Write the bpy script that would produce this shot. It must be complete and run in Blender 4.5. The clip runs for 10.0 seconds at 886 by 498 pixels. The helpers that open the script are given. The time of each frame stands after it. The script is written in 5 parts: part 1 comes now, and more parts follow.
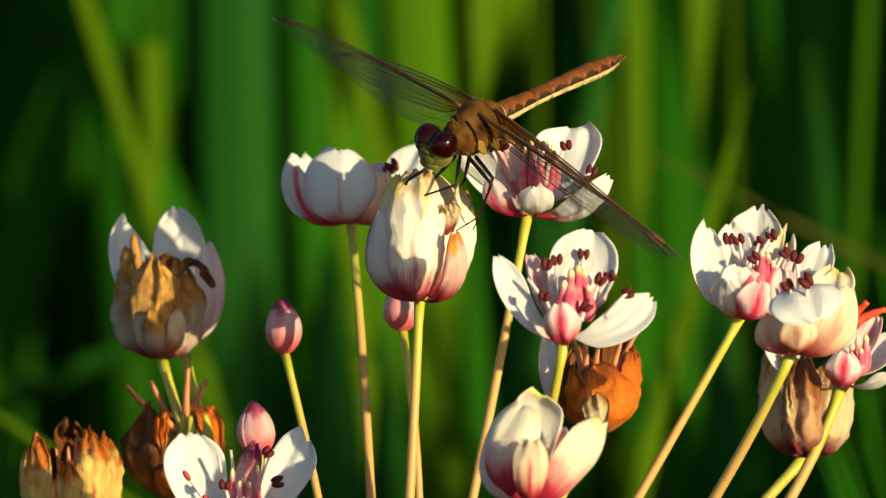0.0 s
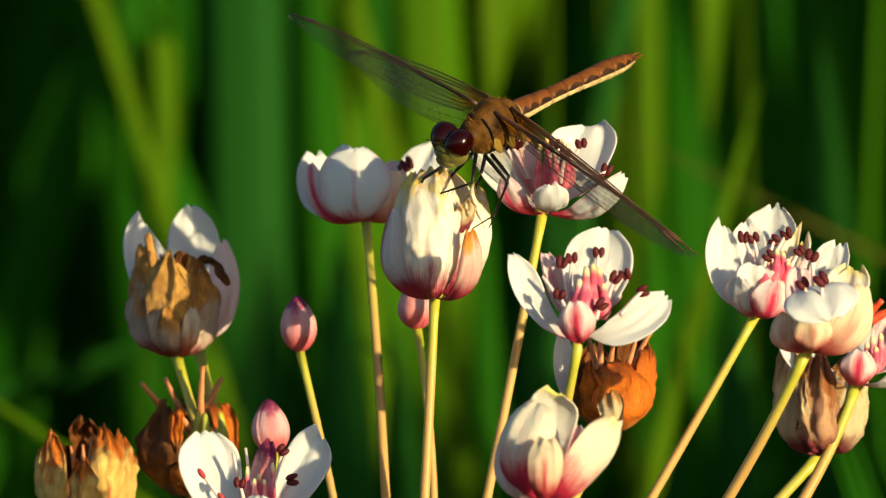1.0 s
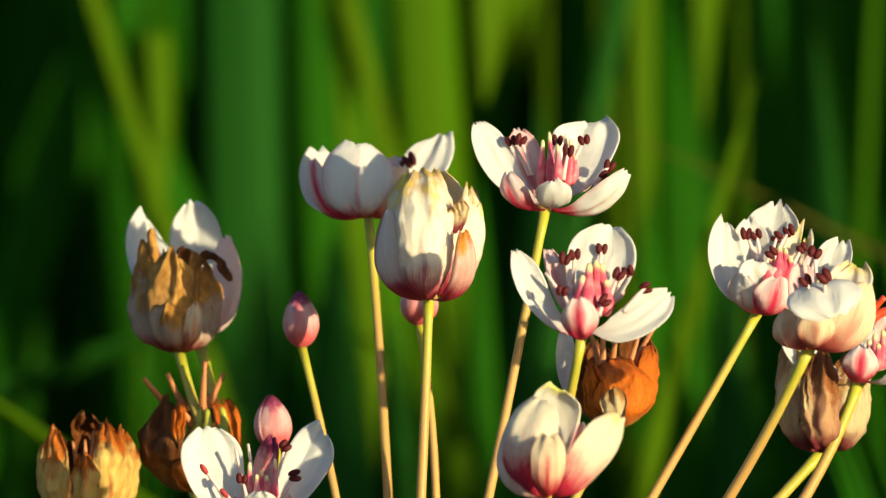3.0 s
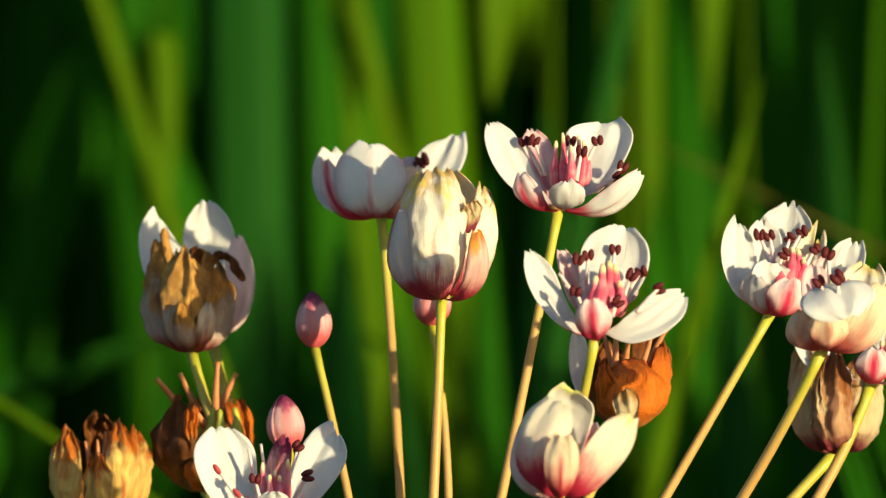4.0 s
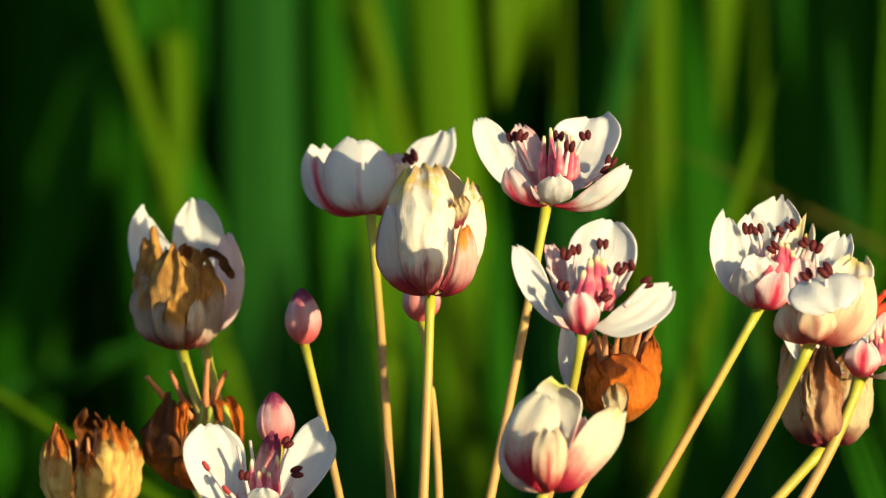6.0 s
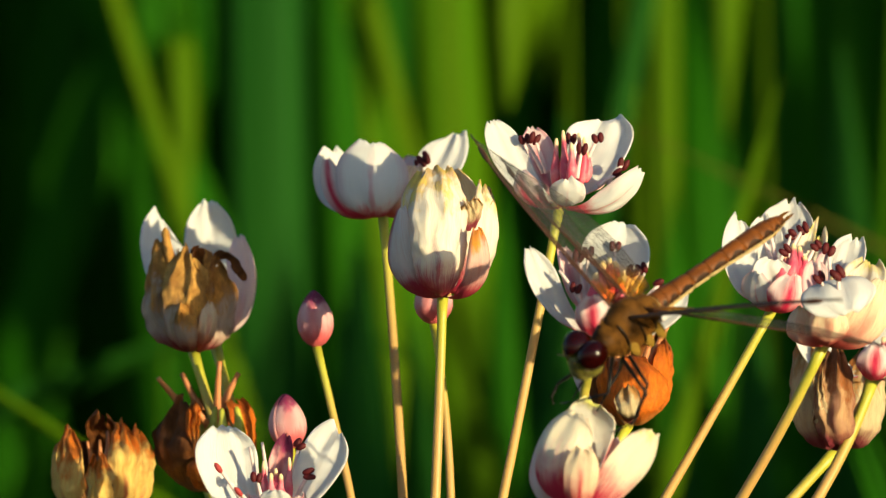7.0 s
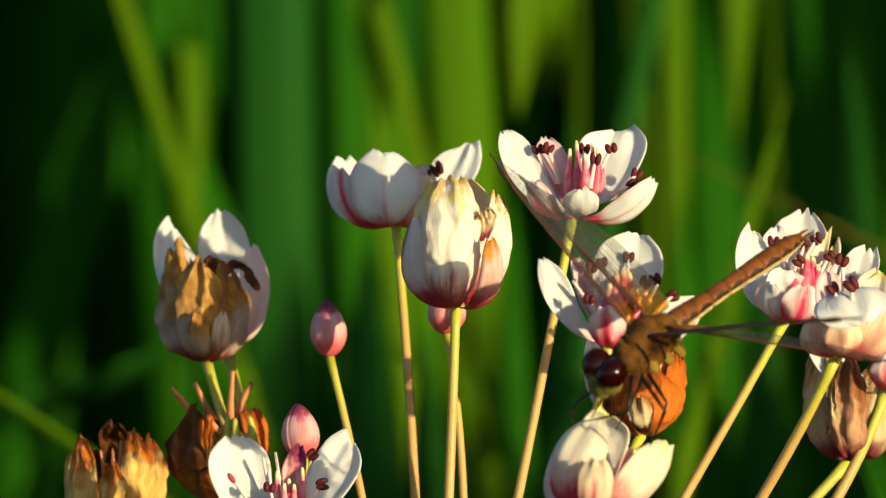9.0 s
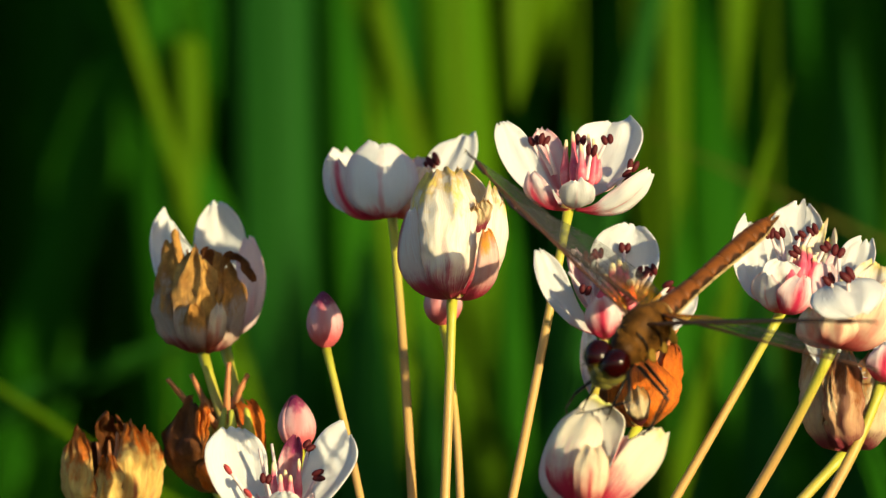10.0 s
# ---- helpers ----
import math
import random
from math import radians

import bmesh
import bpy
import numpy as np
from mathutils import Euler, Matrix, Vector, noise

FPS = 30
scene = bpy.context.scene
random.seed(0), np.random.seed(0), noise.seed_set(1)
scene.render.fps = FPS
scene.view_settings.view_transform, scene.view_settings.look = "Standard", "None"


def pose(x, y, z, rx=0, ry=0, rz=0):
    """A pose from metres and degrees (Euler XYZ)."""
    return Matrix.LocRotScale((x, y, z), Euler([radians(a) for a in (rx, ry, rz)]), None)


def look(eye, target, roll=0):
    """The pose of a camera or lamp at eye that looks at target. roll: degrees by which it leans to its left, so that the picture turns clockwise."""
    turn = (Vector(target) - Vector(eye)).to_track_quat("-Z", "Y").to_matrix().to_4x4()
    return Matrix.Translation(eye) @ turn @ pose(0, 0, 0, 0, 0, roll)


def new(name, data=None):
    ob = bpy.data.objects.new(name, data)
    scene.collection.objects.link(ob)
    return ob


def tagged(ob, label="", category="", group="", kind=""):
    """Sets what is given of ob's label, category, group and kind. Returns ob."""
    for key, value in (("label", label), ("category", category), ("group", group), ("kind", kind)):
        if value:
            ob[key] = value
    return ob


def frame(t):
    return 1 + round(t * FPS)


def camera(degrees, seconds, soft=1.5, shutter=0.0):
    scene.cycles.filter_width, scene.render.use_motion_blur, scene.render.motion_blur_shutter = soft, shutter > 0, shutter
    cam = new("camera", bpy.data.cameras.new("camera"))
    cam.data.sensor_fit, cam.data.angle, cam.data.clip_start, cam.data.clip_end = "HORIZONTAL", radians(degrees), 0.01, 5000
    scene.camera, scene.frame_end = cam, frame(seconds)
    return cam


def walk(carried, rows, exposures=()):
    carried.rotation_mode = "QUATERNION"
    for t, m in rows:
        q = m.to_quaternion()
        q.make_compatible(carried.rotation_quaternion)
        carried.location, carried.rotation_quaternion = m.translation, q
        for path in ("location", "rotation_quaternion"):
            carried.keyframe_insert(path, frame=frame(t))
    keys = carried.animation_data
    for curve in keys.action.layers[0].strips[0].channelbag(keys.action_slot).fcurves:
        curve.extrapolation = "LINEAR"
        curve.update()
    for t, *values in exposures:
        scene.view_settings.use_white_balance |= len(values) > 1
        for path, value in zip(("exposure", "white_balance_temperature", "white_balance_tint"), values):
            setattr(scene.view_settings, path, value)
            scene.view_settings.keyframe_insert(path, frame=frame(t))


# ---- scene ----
# ---------------------------------------------------------------- camera
MM = 0.001
EYE_Z = 0.5
cam = camera(7.0, 10.0, soft=1.25, shutter=0.4)
cam.data.dof.use_dof = True
cam.data.dof.focus_distance = 0.905
cam.data.dof.aperture_fstop = 42.0

# seconds, turn to the left and up in degrees, height in millimetres above 0.5 m
CAMERA_ROWS = [
    (0, -0.1151, 0.0961, -0.57), (0.5, -0.0274, 0.0546, -0.04), (1, -0.0209, 0.0671, -0.36), (1.5, -0.0512, 0.0908, -1.13),
    (2, -0.044, 0.0633, -0.65), (2.5, -0.0282, 0.0331, 0.08), (2.7, -0.0773, 0.0063, 0.08), (3.8, 0.0025, 0.0332, -0.2),
    (4, -0.0154, 0.0287, -0.2), (4.5, 0.0, 0.0, 0.0), (5, 0.0298, 0.0564, -1.4), (5.5, 0.0899, 0.1069, -1.46),
    (5.7, 0.063, 0.0667, -1.46), (6.8, 0.14, 0.1539, -2.07), (7, 0.1266, 0.1316, -2.07), (7.5, 0.1288, 0.0883, -0.51),
    (8, 0.1351, 0.079, -1.25), (8.5, 0.1747, 0.1045, -1.09), (9, 0.1961, 0.1383, -0.9), (9.5, 0.2029, 0.1687, -1.75),
    (10, 0.187, 0.1035, -1.45),
]
walk(cam, [(t, pose(0, -0.9156, EYE_Z + dz * MM, 90 + up, 0, left)) for t, left, up, dz in CAMERA_ROWS],
     exposures=[(0.0, 0.78), (10.0, 0.78)])

# ---------------------------------------------------------------- light
SUN_SIDE, SUN_UP = 47.0, 6.5    # degrees: from due right towards the camera, and above the horizon
to_sun = Vector((math.cos(radians(SUN_SIDE)) * math.cos(radians(SUN_UP)),
                 -math.sin(radians(SUN_SIDE)) * math.cos(radians(SUN_UP)),
                 math.sin(radians(SUN_UP))))
world = bpy.data.worlds.new("evening_sky")
scene.world = world
world.use_nodes = True
wn = world.node_tree.nodes
sky = wn.new("ShaderNodeTexSky")
sky.sky_type, sky.sun_disc = "NISHITA", False
sky.sun_elevation = radians(SUN_UP)
sky.ozone_density, sky.dust_density = 2.2, 0.6
sky.sun_rotation = math.atan2(to_sun.x, to_sun.y)
world.node_tree.links.new(sky.outputs[0], wn["Background"].inputs[0])
wn["Background"].inputs[1].default_value = 0.16
sun_data = bpy.data.lights.new("sun", "SUN")
sun_data.energy, sun_data.angle, sun_data.color = 4.55, radians(0.5), (1.0, 0.86, 0.50)
sun = new("sun", sun_data)
sun.matrix_world = look(to_sun * 6, (0, 0, 0))

# ---------------------------------------------------------------- materials


class Nodes:
    """A small hand for node materials."""

    def __init__(self, name):
        self.mat = bpy.data.materials.new(name)
        self.mat.use_nodes = True
        self.tree = self.mat.node_tree
        self.bsdf = self.tree.nodes["Principled BSDF"]
        self.out = self.tree.nodes["Material Output"]

    def add(self, kind, **settings):
        node = self.tree.nodes.new(kind)
        for key, value in settings.items():
            if key == "blend":
                node.blend_type = value
            elif key == "op":
                node.operation = value
            elif key == "data":
                node.data_type = value
        return node

    def link(self, a, b):
        self.tree.links.new(a, b)

    def put(self, socket, value):
        if isinstance(value, bpy.types.NodeSocket):
            self.link(value, socket)
        else:
            socket.default_value = value

    def math(self, op, a, b=0.0, clamp=False):
        node = self.add("ShaderNodeMath", op=op)
        node.use_clamp = clamp
        self.put(node.inputs[0], a)
        self.put(node.inputs[1], b)
        return node.outputs[0]

    def ramp(self, value, low, high):
        """0 below low, 1 above high, smooth between."""
        node = self.add("ShaderNodeMapRange")
        node.interpolation_type = "SMOOTHSTEP"
        self.put(node.inputs["Value"], value)
        node.inputs["From Min"].default_value, node.inputs["From Max"].default_value = low, high
        return node.outputs[0]

    def mix(self, factor, a, b, blend="MIX"):
        node = self.add("ShaderNodeMix", data="RGBA", blend=blend)
        self.put(node.inputs[0], factor)
        self.put(node.inputs[6], a if isinstance(a, bpy.types.NodeSocket) else (*a, 1))
        self.put(node.inputs[7], b if isinstance(b, bpy.types.NodeSocket) else (*b, 1))
        return node.outputs[2]

    def uv(self):
        node = self.add("ShaderNodeUVMap")
        split = self.add("ShaderNodeSeparateXYZ")
        self.link(node.outputs[0], split.inputs[0])
        return node.outputs[0], split.outputs[0], split.outputs[1]

    def noise(self, scale, detail=4.0, stretch=(1, 1, 1), where="Object", rough=0.55):
        if where == "UV":
            src = self.add("ShaderNodeUVMap").outputs[0]
        else:
            src = self.add("ShaderNodeTexCoord").outputs[where]
        m = self.add("ShaderNodeMapping")
        m.inputs["Scale"].default_value = stretch
        self.link(src, m.inputs[0])
        n = self.add("ShaderNodeTexNoise")
        self.link(m.outputs[0], n.inputs["Vector"])
        n.inputs["Scale"].default_value = scale
        n.inputs["Detail"].default_value = detail
        n.inputs["Roughness"].default_value = rough
        return n.outputs[0]

    def chance(self):
        return self.add("ShaderNodeObjectInfo").outputs["Random"]

    def bump(self, height, strength, distance):
        n = self.add("ShaderNodeBump")
        n.inputs["Strength"].default_value = strength
        n.inputs["Distance"].default_value = distance
        self.link(height, n.inputs["Height"])
        self.link(n.outputs[0], self.bsdf.inputs["Normal"])
        return n.outputs[0]

    def finish(self, colour, rough=0.5, see_through=0.0, glow_colour=None, spec=0.4):
        """The colour on the surface; see_through mixes in light from behind the leaf or petal."""
        self.put(self.bsdf.inputs["Base Color"], colour if isinstance(colour, bpy.types.NodeSocket) else (*colour, 1))
        self.put(self.bsdf.inputs["Roughness"], rough)
        self.bsdf.inputs["Specular IOR Level"].default_value = spec
        if see_through:
            t = self.add("ShaderNodeBsdfTranslucent")
            c = glow_colour or colour
            self.put(t.inputs[0], c if isinstance(c, bpy.types.NodeSocket) else (*c, 1))
            m = self.add("ShaderNodeMixShader")
            m.inputs[0].default_value = see_through
            self.link(self.bsdf.outputs[0], m.inputs[1])
            self.link(t.outputs[0], m.inputs[2])
            self.link(m.outputs[0], self.out.inputs[0])
        return self.mat


WHITE = (0.785, 0.77, 0.75)
PINK = (0.62, 0.018, 0.072)
BROWN = (0.26, 0.09, 0.02)


def petal_material(name, body, foot=(0.6, 0.0, 0.4), rib=(0.0, 0.2, 0.8), edge=0.0, tip_brown=0.0, pink=PINK, brown=BROWN, streak=0.12, streak_colour=None, see=0.34, relief=0.55):
    """Petal colour by its length (U, base to tip) and breadth (V): a pink foot (strength, from, to), a pink rib (strength, breadth,
    reach), pink edges, a dried tip, fine veins and streaks."""
    n = Nodes(name)
    _, u, v = n.uv()
    off = n.math("ABSOLUTE", n.math("SUBTRACT", n.math("MULTIPLY", v, 2.0), 1.0))
    veins = n.noise(10.0, 4.0, (0.35, 3.4, 1.0), "UV", 0.65)
    fine = n.noise(26.0, 3.0, (0.25, 4.0, 1.0), "UV", 0.6)
    blotch = n.noise(300.0, 4.0)
    wob = n.math("MULTIPLY", n.math("SUBTRACT", blotch, 0.5), 0.45)
    wob = n.math("ADD", wob, n.math("MULTIPLY", n.math("SUBTRACT", veins, 0.5), 0.55))
    col = n.mix(n.math("MULTIPLY", n.ramp(veins, 0.42, 0.75), streak * 2.0, True), body, streak_colour or tuple(c * k for c, k in zip(body, (0.90, 0.80, 0.82))))
    uu = n.math("ADD", u, wob)
    f = n.math("MULTIPLY", n.math("SUBTRACT", 1.0, n.ramp(uu, foot[1], foot[2])), foot[0], True)
    r = n.math("MULTIPLY", n.math("SUBTRACT", 1.0, n.ramp(n.math("ADD", off, n.math("MULTIPLY", wob, 0.5)), 0.02, rib[1])), rib[0], True)
    r = n.math("MULTIPLY", r, n.math("SUBTRACT", 1.0, n.ramp(uu, rib[2] * 0.55, rib[2])))
    e = n.math("MULTIPLY", n.ramp(n.math("ADD", off, n.math("MULTIPLY", wob, 0.6)), 0.6, 1.02), edge, True)
    amount = n.math("MAXIMUM", n.math("MAXIMUM", f, r), e)
    col = n.mix(amount, col, n.mix(fine, pink, tuple(min(1, c * 1.15 + 0.03) for c in pink)))
    if tip_brown:
        dry = n.noise(420.0, 6.0, (1, 1, 0.6), rough=0.65)
        d = n.math("ADD", u, n.math("MULTIPLY", n.math("SUBTRACT", dry, 0.5), 0.8))
        far = n.ramp(d, 1.02 - tip_brown, 1.22 - tip_brown)
        bcol = n.mix(n.ramp(dry, 0.38, 0.66), brown, tuple(min(1, c * 2.4) for c in brown))
        bcol = n.mix(n.math("MULTIPLY", n.ramp(fine, 0.45, 0.7), 0.6), bcol, tuple(c * 0.45 for c in brown))
        col = n.mix(far, col, bcol)
    if relief >= 1.0:
        # dark creases of a papery husk, drawn as thin lines in its colour
        crease = n.math("ABSOLUTE", n.math("SUBTRACT", n.noise(520.0, 5.0, (1.2, 1.2, 0.8), rough=0.7), 0.5))
        col = n.mix(n.math("MULTIPLY", n.math("SUBTRACT", 1.0, n.ramp(crease, 0.0, 0.03)), 0.28), col, tuple(c * 0.22 for c in brown))
    if relief > 0.8:
        blotch = n.math("ADD", blotch, n.math("MULTIPLY", n.noise(900.0, 5.0, (1.6, 1.6, 0.5), rough=0.7), 1.3))
    h = n.math("ADD", n.math("MULTIPLY", fine, 0.5), n.math("ADD", veins, n.math("MULTIPLY", blotch, 0.6)))
    n.bump(h, relief, 0.0004)
    return n.finish(col, 0.5, see, spec=0.3)


PETAL_IN = petal_material("white_petal_inner", WHITE, (0.5, -0.1, 0.22))
PETAL_OUT = petal_material("white_petal_outer", WHITE, (0.95, 0.08, 0.42), (0.36, 0.14, 0.95), 0.10)
PETAL_BLUSH = petal_material("blush_petal_outer", WHITE, (1.0, 0.14, 0.46), (0.46, 0.10, 0.95), 0.26)
SEPAL_IN = petal_material("pink_sepal_inner", (0.86, 0.66, 0.66), (0.7, 0.0, 0.45), (0.65, 0.5, 1.0), 0.35)
SEPAL_OUT = petal_material("pink_sepal_outer", (0.90, 0.76, 0.74), (1.0, 0.25, 0.85), (1.0, 0.55, 1.3), 0.25, pink=(0.62, 0.014, 0.075), streak=0.2)
SEPAL_PALE = petal_material("pale_sepal_outer", (0.84, 0.66, 0.64), (0.45, 0.0, 0.35), (0.2, 0.3, 0.8), 0.12)
SEPAL_CREAM = petal_material("cream_sepal_outer", (0.92, 0.82, 0.58), (1.0, 0.30, 0.85), (1.0, 0.30, 1.05), 0.10, 0.05, pink=(0.62, 0.022, 0.05), brown=(0.66, 0.34, 0.08), streak=0.4, streak_colour=(0.86, 0.42, 0.28), relief=0.7)
SALMON = petal_material("salmon_sepal_outer", (0.97, 0.83, 0.58), (0.95, 0.20, 0.75), (0.6, 0.35, 1.0), 0.12, 0.05, pink=(0.56, 0.05, 0.05), brown=(0.5, 0.24, 0.08), streak=0.5, streak_colour=(0.80, 0.34, 0.22))
FADED_IN = petal_material("faded_petal_inner", (0.89, 0.84, 0.72), (0.3, 0.0, 0.3), tip_brown=0.16, brown=(0.62, 0.36, 0.10), streak=0.4, streak_colour=(0.72, 0.52, 0.28))
FADED_OUT = petal_material("faded_petal_outer", (0.90, 0.82, 0.69), (1.0, 0.18, 0.58), (0.85, 0.15, 0.64), 0.22, 0.20, pink=(0.44, 0.020, 0.062), brown=(0.60, 0.32, 0.08), streak=0.26, streak_colour=(0.80, 0.58, 0.36), relief=0.45)
FADED_SEPAL = petal_material("faded_sepal_outer", (0.84, 0.74, 0.70), (1.0, 0.30, 0.72), (0.3, 0.3, 0.8), 0.9, 0.06, pink=(0.42, 0.016, 0.060), brown=(0.62, 0.20, 0.03), streak=0.3, streak_colour=(0.72, 0.46, 0.40))
FADED_ORANGE = petal_material("orange_tipped_sepal_outer", (0.86, 0.62, 0.54), (1.0, 0.30, 0.80), (0.5, 0.3, 0.95), 0.35, 0.20, pink=(0.40, 0.016, 0.05), brown=(0.66, 0.17, 0.02), streak=0.4, streak_colour=(0.74, 0.32, 0.22))
RIM_IN = petal_material("yellow_rimmed_petal_inner", (0.87, 0.84, 0.76), (0.3, 0.0, 0.3), tip_brown=0.15, brown=(0.74, 0.56, 0.13), streak=0.2)
PALE_OUT = petal_material("cream_white_petal_outer", (0.90, 0.83, 0.67), (1.0, 0.34, 0.78), (0.6, 0.14, 0.85), 0.08, 0.08, brown=(0.66, 0.46, 0.12), streak=0.34, streak_colour=(0.90, 0.70, 0.48), relief=0.7)
DRY_OUT = petal_material("withered_petal_outer", (0.80, 0.66, 0.52), (0.95, 0.10, 0.40), (0.3, 0.2, 0.6), 0.25, 0.55, pink=(0.44, 0.05, 0.07), brown=(0.50, 0.23, 0.055), streak=0.5, streak_colour=(0.55, 0.36, 0.24), relief=0.9)
DRY_PALE = petal_material("pale_withered_petal_outer", (0.76, 0.60, 0.48), (1.0, 0.16, 0.50), (0.3, 0.2, 0.6), 0.3, 0.42, pink=(0.40, 0.04, 0.06), brown=(0.50, 0.21, 0.045), streak=0.5, streak_colour=(0.62, 0.38, 0.22), relief=0.9)
DRY_IN = petal_material("withered_petal_inner", (0.50, 0.32, 0.16), (0.2, 0.0, 0.3), tip_brown=0.8, streak=0.4, relief=1.0)
DULL_OUT = petal_material("dull_withered_petal", (0.76, 0.46, 0.24), (0.98, 0.22, 0.60), (0.6, 0.3, 0.95), 0.45, 0.34, pink=(0.30, 0.02, 0.045), brown=(0.22, 0.07, 0.018), streak=0.4, streak_colour=(0.48, 0.18, 0.08), relief=0.95)
TAN_OUT = petal_material("tan_withered_petal", (0.92, 0.75, 0.44), (1.0, 0.20, 0.55), (0.2, 0.3, 0.6), 0.25, 0.24, pink=(0.34, 0.04, 0.06), brown=(0.40, 0.20, 0.06), streak=0.4, streak_colour=(0.62, 0.34, 0.16), relief=0.9)
HUSK = petal_material("orange_brown_husk", (0.95, 0.25, 0.020), (0.6, 0.05, 0.40), tip_brown=0.22, pink=(0.90, 0.46, 0.14), brown=(0.42, 0.09, 0.010), streak=0.35, streak_colour=(0.58, 0.12, 0.010), relief=1.0)
DARK_HUSK = petal_material("dark_brown_husk", (0.54, 0.21, 0.038), (0.5, 0.0, 0.4), tip_brown=0.7, pink=(0.50, 0.30, 0.16), brown=(0.16, 0.05, 0.010), streak=0.5, streak_colour=(0.14, 0.05, 0.012), relief=1.0)
GOLD_HUSK = petal_material("golden_husk", (0.98, 0.72, 0.22), (0.75, 0.05, 0.40), (0.7, 0.22, 0.7), 0.15, 0.32, pink=(0.70, 0.10, 0.04), brown=(0.48, 0.115, 0.010), streak=0.45, streak_colour=(0.88, 0.38, 0.06), relief=0.9)
# bud: sunlit red foot and shaded purple top painted over its own pink-purple
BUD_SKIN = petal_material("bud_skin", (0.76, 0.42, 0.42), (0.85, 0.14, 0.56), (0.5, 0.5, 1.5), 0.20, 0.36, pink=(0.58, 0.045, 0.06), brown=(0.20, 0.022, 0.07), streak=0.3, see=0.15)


def stem_material():
    n = Nodes("stem_skin")
    _, u, v = n.uv()
    grain = n.noise(30.0, 4.0, (6.0, 1.0, 1.0), "UV")
    col = n.mix(n.ramp(n.math("ADD", u, n.math("MULTIPLY", grain, 0.15)), 0.86, 1.06), (0.50, 0.29, 0.085), (0.42, 0.42, 0.03))
    col = n.mix(n.math("MULTIPLY", grain, 0.35), col, (0.22, 0.12, 0.04))
    n.bump(grain, 0.2, 0.0002)
    return n.finish(col, 0.42, 0.0, spec=0.4)


def plain(name, colour, rough, scale=600.0, depth=0.25, relief=0.2, see_through=0.0, spec=0.4, dark=0.5):
    """A colour with a finer mottling."""
    n = Nodes(name)
    a = n.noise(scale, 5.0)
    col = n.mix(n.math("MULTIPLY", n.ramp(a, 0.35, 0.75), depth * 2, True), colour, tuple(c * dark for c in colour))
    n.bump(a, relief, 0.0002)
    return n.finish(col, rough, see_through, spec=spec)


STEM = stem_material()
FILAMENT = plain("pale_filament", (0.84, 0.66, 0.64), 0.5, see_through=0.25)
ANTHER_RED = plain("reddish_anther", (0.34, 0.04, 0.04), 0.6, 1500.0, spec=0.2)
ANTHER = plain("maroon_anther", (0.075, 0.006, 0.008), 0.6, 1500.0, spec=0.2)


def carpel_material():
    n = Nodes("pink_carpel")
    _, u, v = n.uv()
    a = n.noise(500.0, 4.0)
    col = n.mix(n.ramp(n.math("ADD", u, n.math("MULTIPLY", n.math("SUBTRACT", a, 0.5), 0.2)), 0.74, 0.92), (0.66, 0.08, 0.14), (0.90, 0.74, 0.36))
    col = n.mix(n.math("MULTIPLY", n.ramp(a, 0.42, 0.66), 0.4), col, (0.86, 0.50, 0.48))
    return n.finish(col, 0.45, 0.2)


CARPEL = carpel_material()
CARPEL_DRY = plain("reddish_dry_carpel", (0.50, 0.18, 0.06), 0.5)
CARPEL_GREEN = plain("green_carpel", (0.42, 0.40, 0.04), 0.45)
STIGMA_RED = plain("orange_red_beak", (0.75, 0.06, 0.015), 0.4)


def leaf_material(name, a, b, see_through=0.35):
    n = Nodes(name)
    _, u, v = n.uv()
    ribs = n.noise(14.0, 3.0, (0.06, 6.0, 1.0), "UV")
    patch = n.noise(9.0, 4.0, (1.0, 1.0, 0.25))
    col = n.mix(n.ramp(patch, 0.35, 0.7), a, b)
    col = n.mix(n.math("MULTIPLY", ribs, 0.5), col, tuple(c * 0.55 for c in a))
    col = n.mix(n.math("MULTIPLY", n.chance(), 0.35), col, tuple(c * 0.7 for c in b))
    n.bump(ribs, 0.3, 0.0005)
    return n.finish(col, 0.6, see_through, spec=0.05)


LEAF = leaf_material("reed_leaf_green", (0.010, 0.092, 0.0012), (0.021, 0.120, 0.0015))
LEAF_YELLOW = leaf_material("reed_leaf_yellow_green", (0.068, 0.165, 0.001), (0.108, 0.200, 0.0015))
LEAF_MID = leaf_material("reed_leaf_fresh_green", (0.038, 0.165, 0.0010), (0.070, 0.200, 0.0012))
LEAF_DEEP = leaf_material("reed_leaf_deep_green", (0.014, 0.120, 0.0012), (0.030, 0.150, 0.0015))
LEAF_OLIVE = leaf_material("reed_leaf_olive_green", (0.060, 0.175, 0.0010), (0.092, 0.205, 0.0012))
LEAF_BLUE = leaf_material("reed_leaf_blue_green", (0.013, 0.092, 0.009), (0.021, 0.115, 0.008))
LEAF_DRY = leaf_material("reed_leaf_straw", (0.16, 0.14, 0.02), (0.12, 0.12, 0.015))


def water_material():
    n = Nodes("dark_marsh_water")
    a = n.noise(12.0, 5.0)
    n.bump(a, 0.15, 0.01)
    col = n.mix(a, (0.012, 0.016, 0.008), (0.03, 0.03, 0.014))
    return n.finish(col, 0.12, spec=0.5)


WATER = water_material()

# ---------------------------------------------------------------- building helpers


